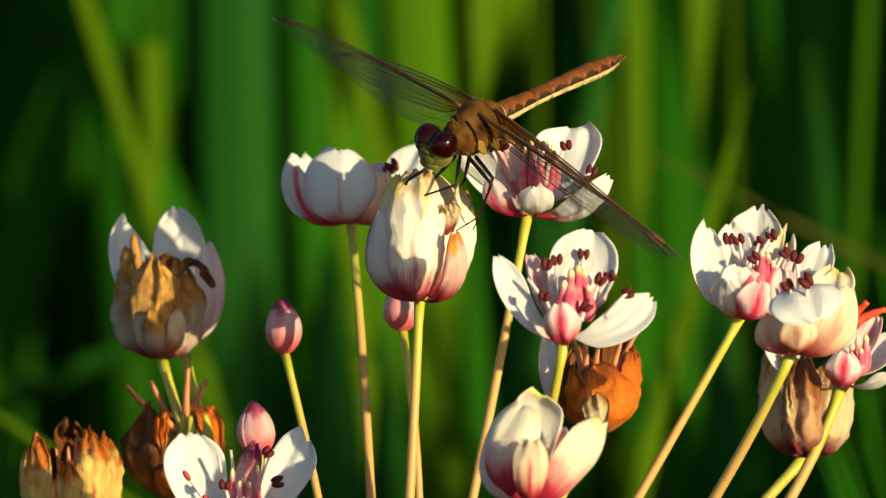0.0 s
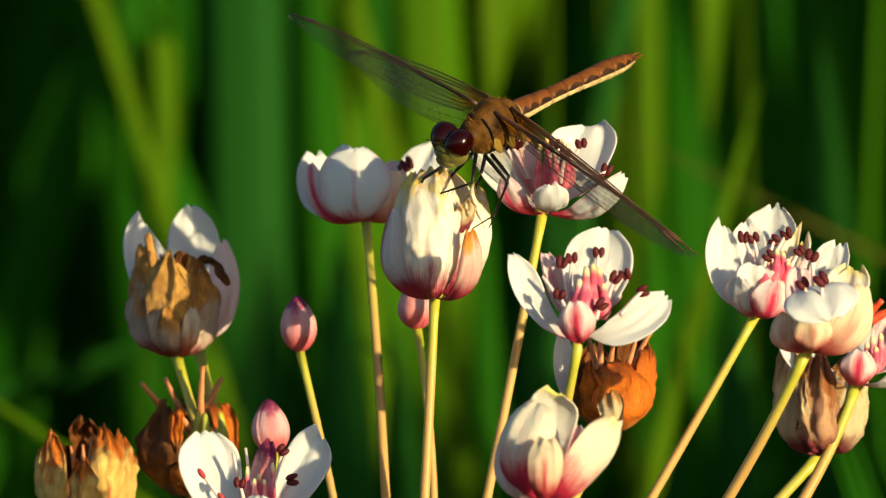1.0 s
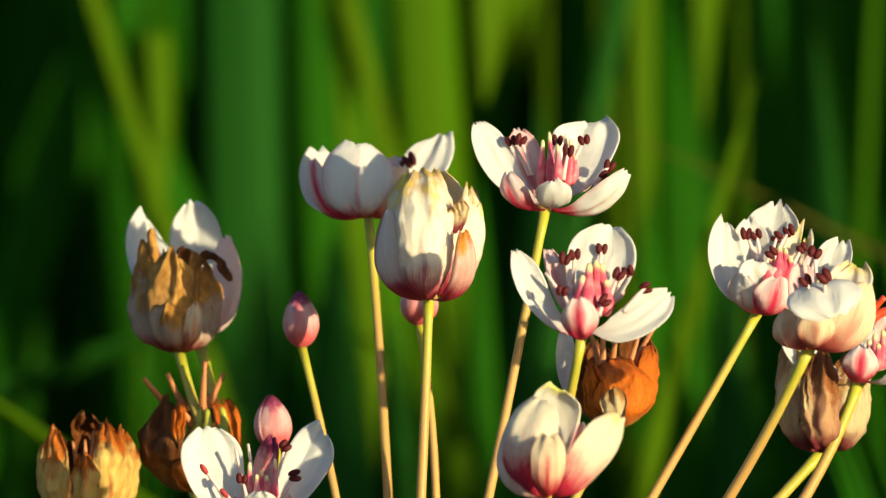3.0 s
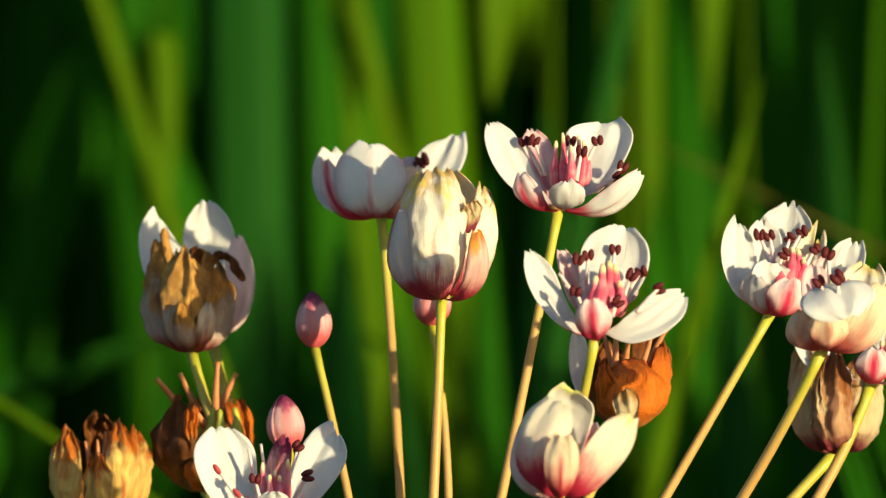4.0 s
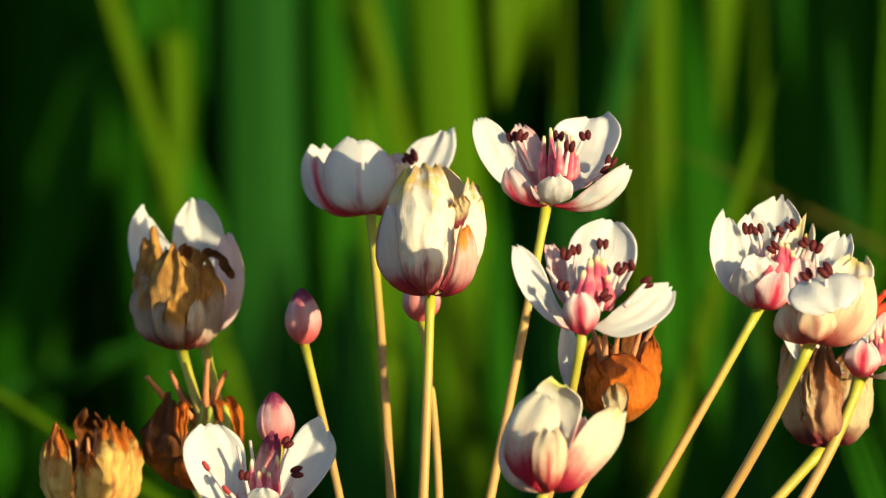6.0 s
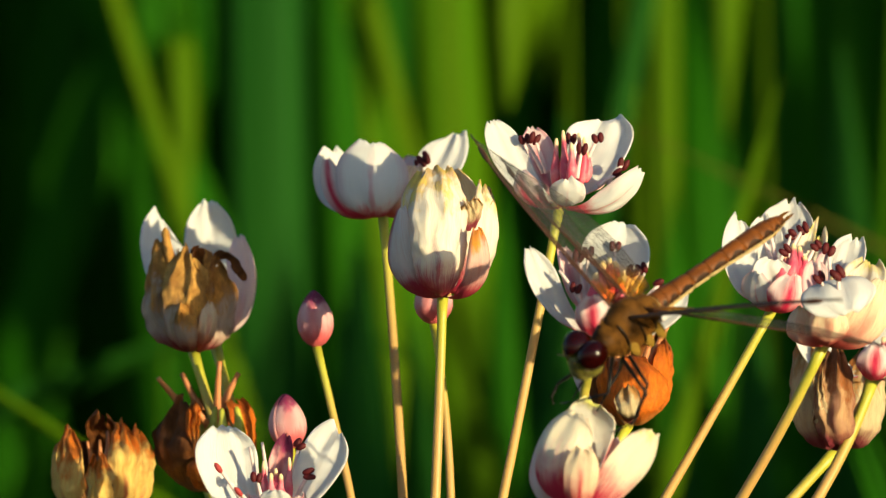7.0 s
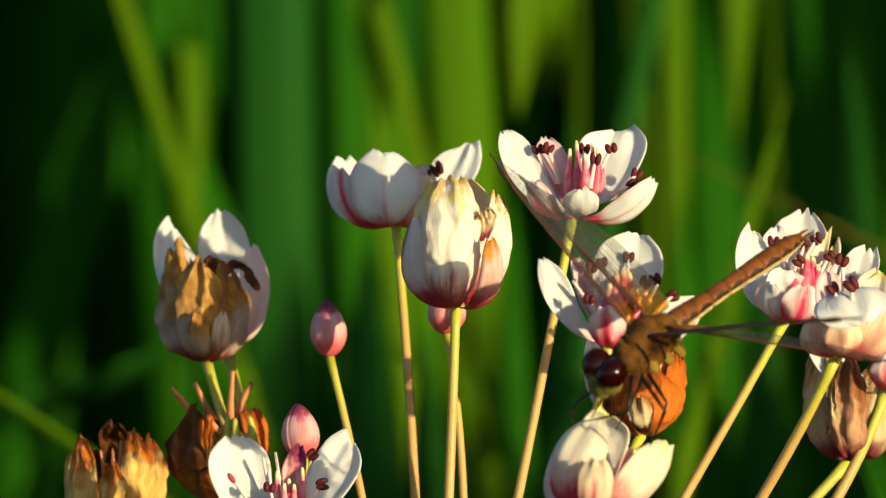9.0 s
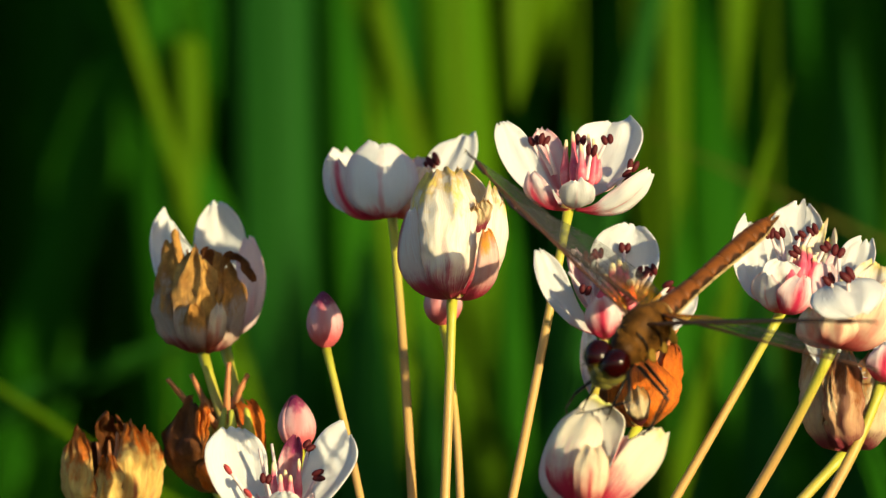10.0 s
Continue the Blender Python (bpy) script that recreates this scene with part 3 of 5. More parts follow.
flower_f.petal("petal", P_PAIR, (0.2, 0, 0.4), (-0.4, -3, 3.7), (0.1, -3, 6.4), 6.0, (0.1, -0.8, 0.6), tip=5, fat=0.5, cup=0.5)
flower_f.petal("sepal", S_PAIR, (0.1, -2, -0.1), (1.6, -7, -1.0), (2.4, -6, 4.4), 5.9, (-0.15, 0.95, 0.3), tip=4, fat=0.5, cup=0.8)
flower_f.petal("sepal", PB_PAIR, (-0.3, -1, -0.1), (-3.0, -4, 0.1), (-2.1, -5, 4.8), 5.0, (0.5, 0.75, 0.4), tip=3.4, fat=0.5, cup=0.8)
flower_f.carpel((1.6, -1, 3.7), (1.6, -1, 7.1), 1.06)
flower_f.carpel((2.1, -2, 3.8), (2.6, -1, 8.4), 1.00)
flower_f.carpel((2.8, -1, 3.9), (3.4, 0, 8.1), 1.00)
flower_f.carpel((3.3, -1, 3.8), (4.0, -1, 6.8), 1.00)
flower_f.carpel((1.1, -2, 3.5), (1.0, -2, 6.0), 1.00)
flower_f.stamen((0.1, 1, 5.8), (-1.5, 1, 9.9), 5)
flower_f.stamen((0.5, 1, 6.2), (-0.2, 1, 9.8), -25)
flower_f.stamen((1.4, 1, 6.2), (2.5, 2, 9.5), -60)
flower_f.stamen((2.0, 2, 6.5), (4.1, 3, 10.3), -30)
flower_f.stamen((0.8, -2, 5.8), (1.6, -2, 7.5), -50)
flower_f.stamen((4.1, 1, 5.1), (5.7, 2, 8.1), -40)

# its neighbour, seen from outside
flower_k = Head("flower", (0.04482, -0.0280, 0.48826), "half-open white flower with salmon-pink outer sepals", 9, thick=0.70, sag=8.49)
flower_k.cup_foot()
flower_k.petal("sepal", [SEPAL_IN, SALMON], (-0.1, -2, -0.0), (-3.9, -4, -0.3), (-2.8, -4, 4.5), 4.8, (0.4, 0.88, 0.2), tip=4, fat=0.5, cup=0.9)
flower_k.petal("sepal", [SEPAL_IN, SALMON], (0.3, -2, -0.0), (4.7, -7, -1.2), (6.8, -5, 7.7), 7.5, (-0.35, 0.9, 0.3), tip=3.4, fat=0.5, cup=0.9)
flower_k.petal("sepal", [SEPAL_IN, SALMON], (-0.0, -3, -0.0), (0.3, -7, -0.1), (0.5, -7, 4.8), 5.1, (0.0, 0.95, 0.2), tip=4, fat=0.5, cup=0.7)
flower_k.petal("petal", P_PAIR, (0.3, -4, 7.8), (0.4, -9, 8.9), (2.5, -11, 3.9), 9.6, (0.0, -0.85, 0.5), tip=5, cup=-0.3, fat=0.4, jag=0.04)
flower_k.petal("petal", P_PAIR, (1.5, 2, 3.0), (1.9, 5, 7.8), (4.4, 5, 13.2), 5.1, (-0.2, -0.95, 0.2), tip=3.6, fat=0.6, cup=0.8, jag=0.1)
flower_k.petal("petal", PA_PAIR, (2.1, 1, 2.3), (4.8, 2, 4.3), (5.8, 2, 10.2), 5.8, (-0.3, -0.93, 0.2), tip=6, fat=0.5, cup=0.7, jag=0.14, ruffle=0.6)
flower_k.petal("petal", SI_PAIR, (0.1, 2, 2.6), (-1.7, 3, 6.1), (-0.5, 4, 10.2), 4.0, (0.3, -0.9, 0.2), tip=3.6, cup=0.7)
flower_k.petal("sepal", SI_PAIR, (0.8, 3, 3.0), (0.3, 5, 7.1), (0.8, 5, 11.3), 3.2, (0.0, -0.9, 0.2), tip=2.6)
flower_k.carpel((1.5, 0, 4.4), (1.0, 0, 8.4), 1.00)
flower_k.carpel((2.2, 0, 4.4), (2.1, 0, 9.1), 1.00)
flower_k.carpel((3.0, 1, 4.4), (3.2, 1, 8.5), 1.00)
flower_k.stamen((0.3, -7, 5.1), (-0.9, -8, 8.2), -35)
flower_k.stamen((1.5, -8, 5.1), (1.3, -9, 8.7), -40, size=1.2)
flower_k.stamen((1.1, 2, 5.7), (0.7, 2, 11.6), 25, size=1.15)

flower_l = Head("flower", (0.05299, 0.0080, 0.48351), OPEN_LABEL, 11, thick=0.74, sag=16.10)
flower_l.cup_foot()
flower_l.petal("sepal", S_PAIR, (-0.1, -2, -0.1), (-0.5, -7, -0.2), (0.2, -6, 4.4), 5.3, (0.05, 0.95, 0.3), tip=3, fat=0.5, cup=0.9)
flower_l.petal("petal", P_PAIR, (-0.7, 0, 0.8), (-5.5, 2, -0.4), (-9.2, 3, 6.0), 4.2, (0.15, -0.85, 0.5), tip=5, fat=0.6, cup=0.5)
flower_l.petal("petal", P_PAIR, (-0.0, 3, 1.6), (-0.1, 5, 5.2), (1.2, 5, 7.7), 3.9, (0.1, -0.95, 0.2), tip=3.4, cup=0.8)
flower_l.petal("petal", P_PAIR, (0.6, 1, 0.9), (4.6, 2, 1.6), (7.7, 3, 6.7), 5.0, (-0.5, -0.6, 0.6), tip=4.0, cup=0.8)
flower_l.petal("petal", P_PAIR, (0.4, -1, 0.2), (3.5, -4, -1.2), (6.7, -5, 1.7), 3.7, (-0.2, 0.3, 0.9), tip=3.6, cup=0.8)
flower_l.petal("sepal", SI_PAIR, (0.7, 3, 1.3), (3.3, 5, 4.5), (4.8, 5, 8.8), 3.6, (-0.3, -0.9, 0.3), tip=2.4)
flower_l.carpel((1.7, 0, 1.7), (2.0, 0, 6.1), 1.06)
flower_l.carpel((2.5, 1, 1.6), (3.1, 1, 6.5), 1.06)
flower_l.carpel((1.2, -1, 1.5), (1.2, -1, 5.3), 1.06)
flower_l.carpel((1.9, -2, 1.5), (2.3, -2, 4.8), 1.00)
flower_l.beak((0.2, -2, 7.7), (1.3, -2, 8.9), (3.1, -3, 10.7), 0.62)
flower_l.beak((1.8, 1, 8.0), (3.4, 1, 9.1), (5.7, 1, 9.7), 0.58)

# flower at the foot of the group
flower_j = Head("flower", (-0.02253, -0.0200, 0.46685), OPEN_LABEL, 13)
flower_j.cup_foot()
flower_j.petal("petal", P_PAIR, (-1.0, 0, -0.0), (-6.2, 2, 1.2), (-6.8, 3, 11.0), 8.2, (0.2, -0.95, 0.2), tip=9, fat=0.6, cup=0.55, jag=0.05, pleat=0.05)
flower_j.petal("petal", P_PAIR, (1.1, 0, 0.0), (4.2, 1, 2.3), (7.7, 2, 11.0), 6.4, (-0.3, -0.92, 0.2), tip=9, fat=0.6, cup=0.6, jag=0.08, pleat=0.05, lop=-0.3)
flower_j.petal("petal", P_PAIR, (0.1, -2, 0.1), (0.2, -7, 0.5), (0.1, -8, 3.5), 4.2, (0.0, 0.8, 0.5), tip=4.0)
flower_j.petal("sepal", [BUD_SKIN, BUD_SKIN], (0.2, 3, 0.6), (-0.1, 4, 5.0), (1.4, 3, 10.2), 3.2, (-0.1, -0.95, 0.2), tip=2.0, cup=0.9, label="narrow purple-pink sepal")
flower_j.petal("sepal", S_PAIR, (-0.5, -1, 0.1), (-2.7, -4, 0.7), (-3.0, -5, 3.0), 3.2, (0.6, 0.6, 0.5), tip=2.4)
flower_j.petal("sepal", S_PAIR, (0.7, -1, 0.1), (2.9, -4, 0.7), (3.3, -5, 3.0), 3.2, (-0.6, 0.6, 0.5), tip=2.4)
flower_j.carpel((-1.0, -1, 1.3), (-1.4, -1, 7.0), 0.75)
flower_j.carpel((-0.3, -2, 1.2), (-0.5, -2, 5.5), 0.8)
flower_j.carpel((0.6, -2, 1.2), (0.7, -2, 5.4), 0.8)
flower_j.carpel((1.3, 0, 1.3), (1.7, 0, 7.4), 0.7)
flower_j.carpel((0.1, 1, 1.2), (-0.0, 1, 6.0), 0.8)
flower_j.stamen((-4.1, -4, 2.2), (-6.9, -5, 6.2), 30, anther=False, red=True)
flower_j.stamen((-3.0, -5, 1.6), (-4.4, -6, 3.3), 25, anther=False, red=True)
flower_j.stamen((-1.5, -3, 1.5), (-2.3, -3, 5.0), 10)
flower_j.stamen((-1.9, 1, 1.6), (-3.2, 0, 8.6), 0, anther=False)
flower_j.stamen((-0.6, 2, 1.5), (-1.7, 2, 9.2), 0, anther=False)
flower_j.stamen((2.1, -2, 1.5), (4.2, -3, 5.4), 80)
flower_j.stamen((1.4, 2, 1.5), (2.9, 2, 8.9), 50)

# pale flower with a pink ribbed sepal, low in the group
flower_g = Head("flower", (0.01178, -0.0500, 0.47062), "half-open cream-white flower with a pink ribbed sepal", 15)
flower_g.cup_foot()
flower_g.petal("petal", PA_PAIR, (-0.6, -2, 0.2), (-5.1, -8, 2.8), (-0.3, -4, 12.2), 7.3, (0.45, 0.85, 0.2), tip=9, fat=0.5, cup=0.75, jag=0.05, pleat=0.03, curl=0.06)
flower_g.petal("petal", [RIM_IN, PALE_OUT], (0.9, 3, 1.5), (1.6, 6, 7.1), (2.1, 3, 13.5), 6.3, (-0.1, -0.97, 0.1), tip=9, fat=0.55, cup=0.7, jag=0.03, curl=0.1, pleat=0.02, lop=-0.2)
flower_g.petal("petal", PA_PAIR, (1.3, -2, 0.2), (3.1, -7, 0.6), (9.1, -4, 9.9), 5.8, (-0.35, 0.85, 0.35), tip=6, cup=0.5, fat=0.55, jag=0.05, pleat=0.05)
flower_g.petal("sepal", [FADED_IN, SEPAL_CREAM], (0.3, -4, 0.1), (0.4, -11, 0.4), (0.7, -9, 7.7), 4.5, (0.0, 0.97, 0.15), tip=8, cup=0.8, fat=0.5, label="pink ribbed sepal")
flower_g.petal("sepal", [FADED_IN, SEPAL_PALE], (-0.8, -2, 0.1), (-5.3, -4, 0.7), (-3.5, -2, 9.5), 5.6, (0.6, 0.78, 0.15), tip=4, fat=0.5, cup=0.8, label="pale pink sepal")
flower_g.petal("sepal", SP_PAIR, (1.0, 1, 0.5), (3.9, 4, 4.5), (4.7, 4, 8.8), 4.3, (-0.4, -0.8, 0.3), tip=3.0, label="pale pink sepal")
for k in range(5):
    flower_g.carpel((0.8 * math.cos(k * 1.3), 0.8 * math.sin(k * 1.3), 1.0), (1.6 * math.cos(k * 1.3) + 1.2, 1.6 * math.sin(k * 1.3), 6.5), 0.8)

# closed flower on which the dragonfly first sits
flower_c = Head("flower", (-0.00190, 0.0000, 0.49407), "closed fading flower, cream streaked with purple-pink base", 17, thick=0.66, sag=0.62)
flower_c.cup_foot(1.1)
flower_c.petal("petal", F_PAIR, (0.0, -3, 0.0), (-0.8, -13, 0.6), (-0.6, -5, 16.4), 8.4, (0.02, 1.0, 0.1), tip=8, fat=0.5, cup=0.8, jag=0.07, pleat=0.03, crumple=0.5, curl=0.05, rows=34, cols=30)
flower_c.petal("petal", F_PAIR, (-0.4, 0, 0.2), (-5.7, -5, 1.9), (-2.7, -2, 15.5), 7.8, (0.6, 0.75, 0.1), tip=6, fat=0.5, cup=0.8, jag=0.08, crumple=0.25)
flower_c.petal("petal", F_PAIR, (0.9, 3, 0.6), (2.9, 8, 6.2), (1.0, 3, 16.7), 8.1, (-0.15, -0.97, 0.1), tip=6, fat=0.5, cup=0.8, jag=0.08, curl=0.1)
flower_c.petal("petal", F_PAIR, (1.1, 0, 0.4), (6.9, -4, 2.7), (5.4, -1, 13.6), 6.2, (-0.6, 0.78, 0.1), tip=6, fat=0.5, cup=0.8, jag=0.1, crumple=0.25)
flower_c.petal("sepal", FS_PAIR, (-0.6, -2, -0.1), (-6.1, -6, -0.0), (-5.3, -4, 10.9), 6.0, (0.6, 0.8, 0.1), tip=3.6, cup=0.8, fat=0.45, label="dull pink sepal")
flower_c.petal("sepal", FO_PAIR, (0.6, -3, -0.1), (5.7, -9, -1.0), (4.5, -9, 8.5), 3.7, (-0.45, 0.88, 0.1), tip=2.2, cup=0.8, fat=0.45, label="dull pink sepal with an orange tip")
flower_c.petal("sepal", FS_PAIR, (0.4, 3, 0.3), (2.1, 8, 2.6), (1.7, 6, 9.8), 5.4, (-0.1, -0.95, 0.1), tip=2.8, label="dull pink sepal")
for low, high, wide in (((3.3, -5, 8.2), (2.8, -6, 11.7), 2.1), ((4.0, -5, 8.5), (4.3, -5, 12.2), 1.7), ((5.0, -2, 10.3), (5.7, -1, 13.3), 1.9)):
    flower_c.petal("withered_anther", [TAN_OUT, TAN_OUT], low, [(a + b) / 2 for a, b in zip(low, high)], high, wide, (-0.1, 0.95, 0.1), crumple=0.45, jag=0.25, tip=7, fat=0.3, label="crisp brown withered anthers")

# white flower behind it, seen from its outer side
flower_b = Head("flower", (-0.00981, 0.0330, 0.50457), "white flower with blush ribs, half open", 19, sag=2.06)
flower_b.cup_foot()
flower_b.petal("petal", PB_PAIR, (-0.3, -3, -0.1), (-1.8, -10, -0.9), (-1.4, -7, 9.3), 10.1, (0.05, 0.97, 0.2), tip=7, fat=0.55, cup=0.6, jag=0.07, pleat=0.04, lop=0.1)
flower_b.petal("petal", P_PAIR, (-0.9, 1, 0.5), (-7.2, 3, 0.2), (-7.0, 3, 8.8), 7.2, (0.4, -0.85, 0.3), tip=6, fat=0.6, cup=0.6, jag=0.06)
flower_b.petal("petal", P_PAIR, (1.6, 2, 0.8), (5.8, 4, 2.1), (9.6, 4, 10.7), 6.4, (-0.25, -0.93, 0.3), tip=5, fat=0.6, cup=0.5, jag=0.05, lop=0.25)
flower_b.petal("sepal", S_PAIR, (-0.7, -2, -0.1), (-6.8, -6, -1.6), (-7.3, -4, 7.4), 4.8, (0.6, 0.75, 0.3), tip=3.6, fat=0.55, cup=0.7)
flower_b.petal("sepal", [SEPAL_IN, SALMON], (0.6, -2, -0.1), (3.6, -6, -1.3), (4.3, -5, 6.4), 6.1, (-0.35, 0.9, 0.3), tip=3.6, fat=0.55, cup=0.8, label="salmon-pink sepal")
flower_b.petal("sepal", SI_PAIR, (0.7, 3, 0.7), (2.7, 6, 3.2), (3.8, 6, 7.7), 3.8, (-0.2, -0.9, 0.3), tip=2.6)
flower_b.stamen((2.9, 2, 3.2), (5.4, 1, 7.3), -35, size=1.2)
flower_b.stamen((2.2, 3, 3.2), (4.9, 3, 6.8), -20)

# withered flower with brown tips, and the white one behind it
flower_a = Head("withered_flower", (-0.03460, 0.0310, 0.48690), "withered flower, grey-pink cup with crumpled brown tips", 21, thick=0.7, sag=-3.48)
flower_a.cup_foot()
flower_a.petal("petal", DP_PAIR, (-0.4, -2, 0.0), (-6.4, -5, -0.2), (-4.3, -3, 14.2), 6.4, (0.6, 0.78, 0.1), tip=6, fat=0.4, **DRIED)
flower_a.petal("petal", D_PAIR, (-0.0, -3, 0.0), (-1.2, -10, 0.3), (-0.4, -8, 12.5), 6.4, (0.0, 1.0, 0.1), tip=8, fat=0.45, **DRIED)
flower_a.petal("petal", DP_PAIR, (0.7, -2, 0.0), (5.4, -6, -0.1), (3.0, -6, 12.1), 6.1, (-0.5, 0.85, 0.1), tip=6, fat=0.4, **DRIED)
flower_a.petal("petal", DH_PAIR, (2.3, -6, 8.3), (3.6, -7, 15.8), (6.6, -7, 9.8), 1.9, (-0.3, 0.5, 0.8), tip=5.0, fat=0.3, **DRIED, label="curled brown petal tip")
flower_a.petal("petal", DH_PAIR, (1.2, -6, 8.3), (0.4, -7, 12.0), (1.0, -7, 13.3), 1.6, (0.1, 0.9, 0.1), tip=5.0, fat=0.3, **DRIED, label="curled brown petal tip")
flower_a.petal("sepal", [DRY_IN, DRY_PALE], (-0.3, -4, 0.0), (-0.5, -10, 0.6), (-1.0, -9, 6.1), 3.2, (0.1, 0.95, 0.1), tip=2.0, label="pale pink-based sepal", ruffle=0.4)
flower_a.petal("sepal", [DRY_IN, SALMON], (0.6, -3, 0.0), (2.7, -9, 1.0), (2.3, -8, 6.2), 2.8, (-0.3, 0.9, 0.1), tip=2.2, label="pale pink-based sepal", ruffle=0.4)
flower_a.petal("sepal", [DRY_IN, DULL_OUT], (1.2, -1, 0.5), (4.9, -3, 2.0), (3.7, -4, 6.7), 3.0, (-0.7, 0.6, 0.1), tip=2.6, label="dull pink withered sepal", ruffle=0.4)
flower_a.petal("petal", D_PAIR, (0.3, 3, 0.4), (2.0, 8, 3.8), (1.0, 5, 10.5), 6.4, (0.0, -0.95, 0.1), tip=4.0, **DRIED)
flower_a.petal("petal", D_PAIR, (-0.6, 3, 0.4), (-3.7, 7, 3.8), (-3.1, 5, 12.0), 5.7, (0.4, -0.9, 0.1), tip=4.0, **DRIED)
flower_a.carpel((-2.1, 0, 8.3), (-2.8, -1, 13.6), 0.5, STIGMA_RED)
flower_a.carpel((-1.4, 1, 8.3), (-2.0, 1, 13.3), 0.5, CARPEL_DRY)
flower_a2 = Head("flower", (-0.03181, 0.0360, 0.48744), "white flower opening behind a withered one", 23, thick=0.7, sag=-3.31)
flower_a2.petal("petal", P_PAIR, (-2.2, 0, 2.5), (-7.6, 1, 7.0), (-7.2, 2, 16.8), 6.5, (0.25, -0.95, 0.1), tip=5, fat=0.6, cup=0.6, lop=-0.45, jag=0.05)
flower_a2.petal("petal", P_PAIR, (-0.4, 3, 1.0), (-0.4, 7, 9.2), (-1.2, 5, 18.9), 7.4, (0.0, -0.98, 0.1), tip=3.4, fat=0.6, cup=0.6, jag=0.03)
flower_a2.petal("sepal", [SEPAL_IN, SEPAL_PALE], (0.6, -1, 1.4), (5.1, -3, 2.6), (3.3, -1, 14.2), 4.9, (-0.55, 0.8, 0.1), tip=3.6, fat=0.5, cup=0.7, label="pale pink sepal")
flower_a2.petal("sepal", S_PAIR, (-1.0, 2, 0.6), (-3.9, 5, 4.7), (-3.6, 5, 11.4), 4.8, (0.3, -0.9, 0.1), tip=2.6)
flower_a2.petal("petal", P_PAIR, (0.1, -2, 0.3), (-1.0, -8, 1.1), (-1.2, -6, 7.7), 5.5, (0.1, 0.95, 0.1), tip=3.4)

# withered heads
flower_h = Head("withered_flower", (-0.04682, 0.0260, 0.46544), "withered golden-brown flower, crumpled and dry", 25)
flower_h.cup_foot()
flower_h.petal("petal", G_PAIR, (-0.9, -2, 0.1), (-6.1, -6, 0.2), (-3.4, -4, 11.2), 5.9, (0.6, 0.78, 0.1), tip=7, fat=0.45, **DRIED)
flower_h.petal("petal", DH_PAIR, (0.4, 3, 0.3), (1.0, 6, 7.6), (0.6, 2, 14.1), 5.1, (0.0, -0.97, 0.1), tip=6, fat=0.6, curl=0.1, **DRIED)
flower_h.petal("petal", G_PAIR, (2.2, -4, 0.1), (4.8, -11, 2.2), (3.8, -6, 12.7), 4.1, (-0.25, 0.95, 0.1), tip=7, fat=0.45, curl=0.15, **DRIED)
flower_h.petal("petal", G_PAIR, (2.9, -1, 0.0), (7.7, -4, 1.2), (5.7, -1, 11.0), 4.0, (-0.6, 0.78, 0.1), tip=6, fat=0.45, **DRIED)
flower_h.petal("petal", G_PAIR, (0.9, -5, -0.0), (0.9, -13, 1.5), (0.4, -10, 7.8), 3.7, (0.0, 0.95, 0.1), tip=4, fat=0.4, **DRIED)
flower_h.petal("petal", DH_PAIR, (-0.5, 2, 0.7), (-3.1, 5, 5.4), (-2.4, 4, 9.8), 4.4, (0.3, -0.9, 0.1), tip=4.0, **DRIED)
flower_h.carpel((-2.6, 1, 5.5), (-3.8, 0, 11.7), 0.55, CARPEL_DRY)
flower_h.carpel((-0.3, -2, 5.6), (-1.2, -3, 9.8), 0.55, CARPEL_DRY)
flower_h.carpel((1.1, -2, 5.6), (1.4, -2, 11.1), 0.6, CARPEL_DRY)
flower_h.carpel((0.3, 1, 5.5), (0.2, 1, 9.9), 0.6, CARPEL_DRY)
flower_i = Head("seed_head", (-0.03264, 0.0300, 0.46862), "brown dried seed head with spreading reddish beaks", 27)
flower_i.cup_foot()
flower_i.petal("husk", DH_PAIR, (-0.4, -2, 0.1), (-7.3, -8, 1.0), (-3.0, -6, 11.8), 7.7, (0.55, 0.82, 0.1), tip=6, fat=0.4, **DRIED)
flower_i.petal("husk", H_PAIR, (1.1, -1, 0.0), (8.7, -4, 2.3), (3.6, -3, 11.9), 5.1, (-0.7, 0.65, 0.1), tip=6, fat=0.4, **DRIED)
flower_i.petal("husk", DH_PAIR, (-0.1, 4, 0.5), (1.0, 9, 5.7), (0.5, 6, 11.7), 7.8, (0.0, -0.95, 0.1), tip=4.0, **DRIED)
flower_i.petal("husk", DH_PAIR, (-0.7, 3, 0.5), (-5.4, 6, 5.7), (-4.0, 5, 10.8), 5.2, (0.5, -0.85, 0.1), tip=4.0, **DRIED)
flower_i.petal("husk", HD_PAIR, (0.3, -4, -0.0), (0.5, -11, 0.5), (-0.1, -9, 4.7), 6.5, (0.0, 0.97, 0.1), tip=6, fat=0.4, **DRIED)
flower_i.petal("husk", H_PAIR, (-1.3, -6, 4.6), (-1.8, -10, 9.1), (-1.8, -8, 11.5), 2.2, (0.0, 0.95, 0.1), tip=4.0, **DRIED)
flower_i.carpel((0.4, -6, 5.7), (1.2, -6, 11.0), 1.1, CARPEL_GREEN)
flower_i.carpel((2.0, -8, 5.4), (2.1, -9, 10.8), 1.3, CARPEL_GREEN)
flower_i.carpel((3.7, -5, 5.6), (3.9, -6, 11.0), 1.25, CARPEL_GREEN)
flower_i.carpel((-0.8, 2, 4.4), (-0.8, 2, 9.5), 1.0, CARPEL_GREEN)
flower_i.beak((-2.3, -2, 9.8), (-4.3, -3, 12.3), (-6.3, -4, 14.7), 0.49)
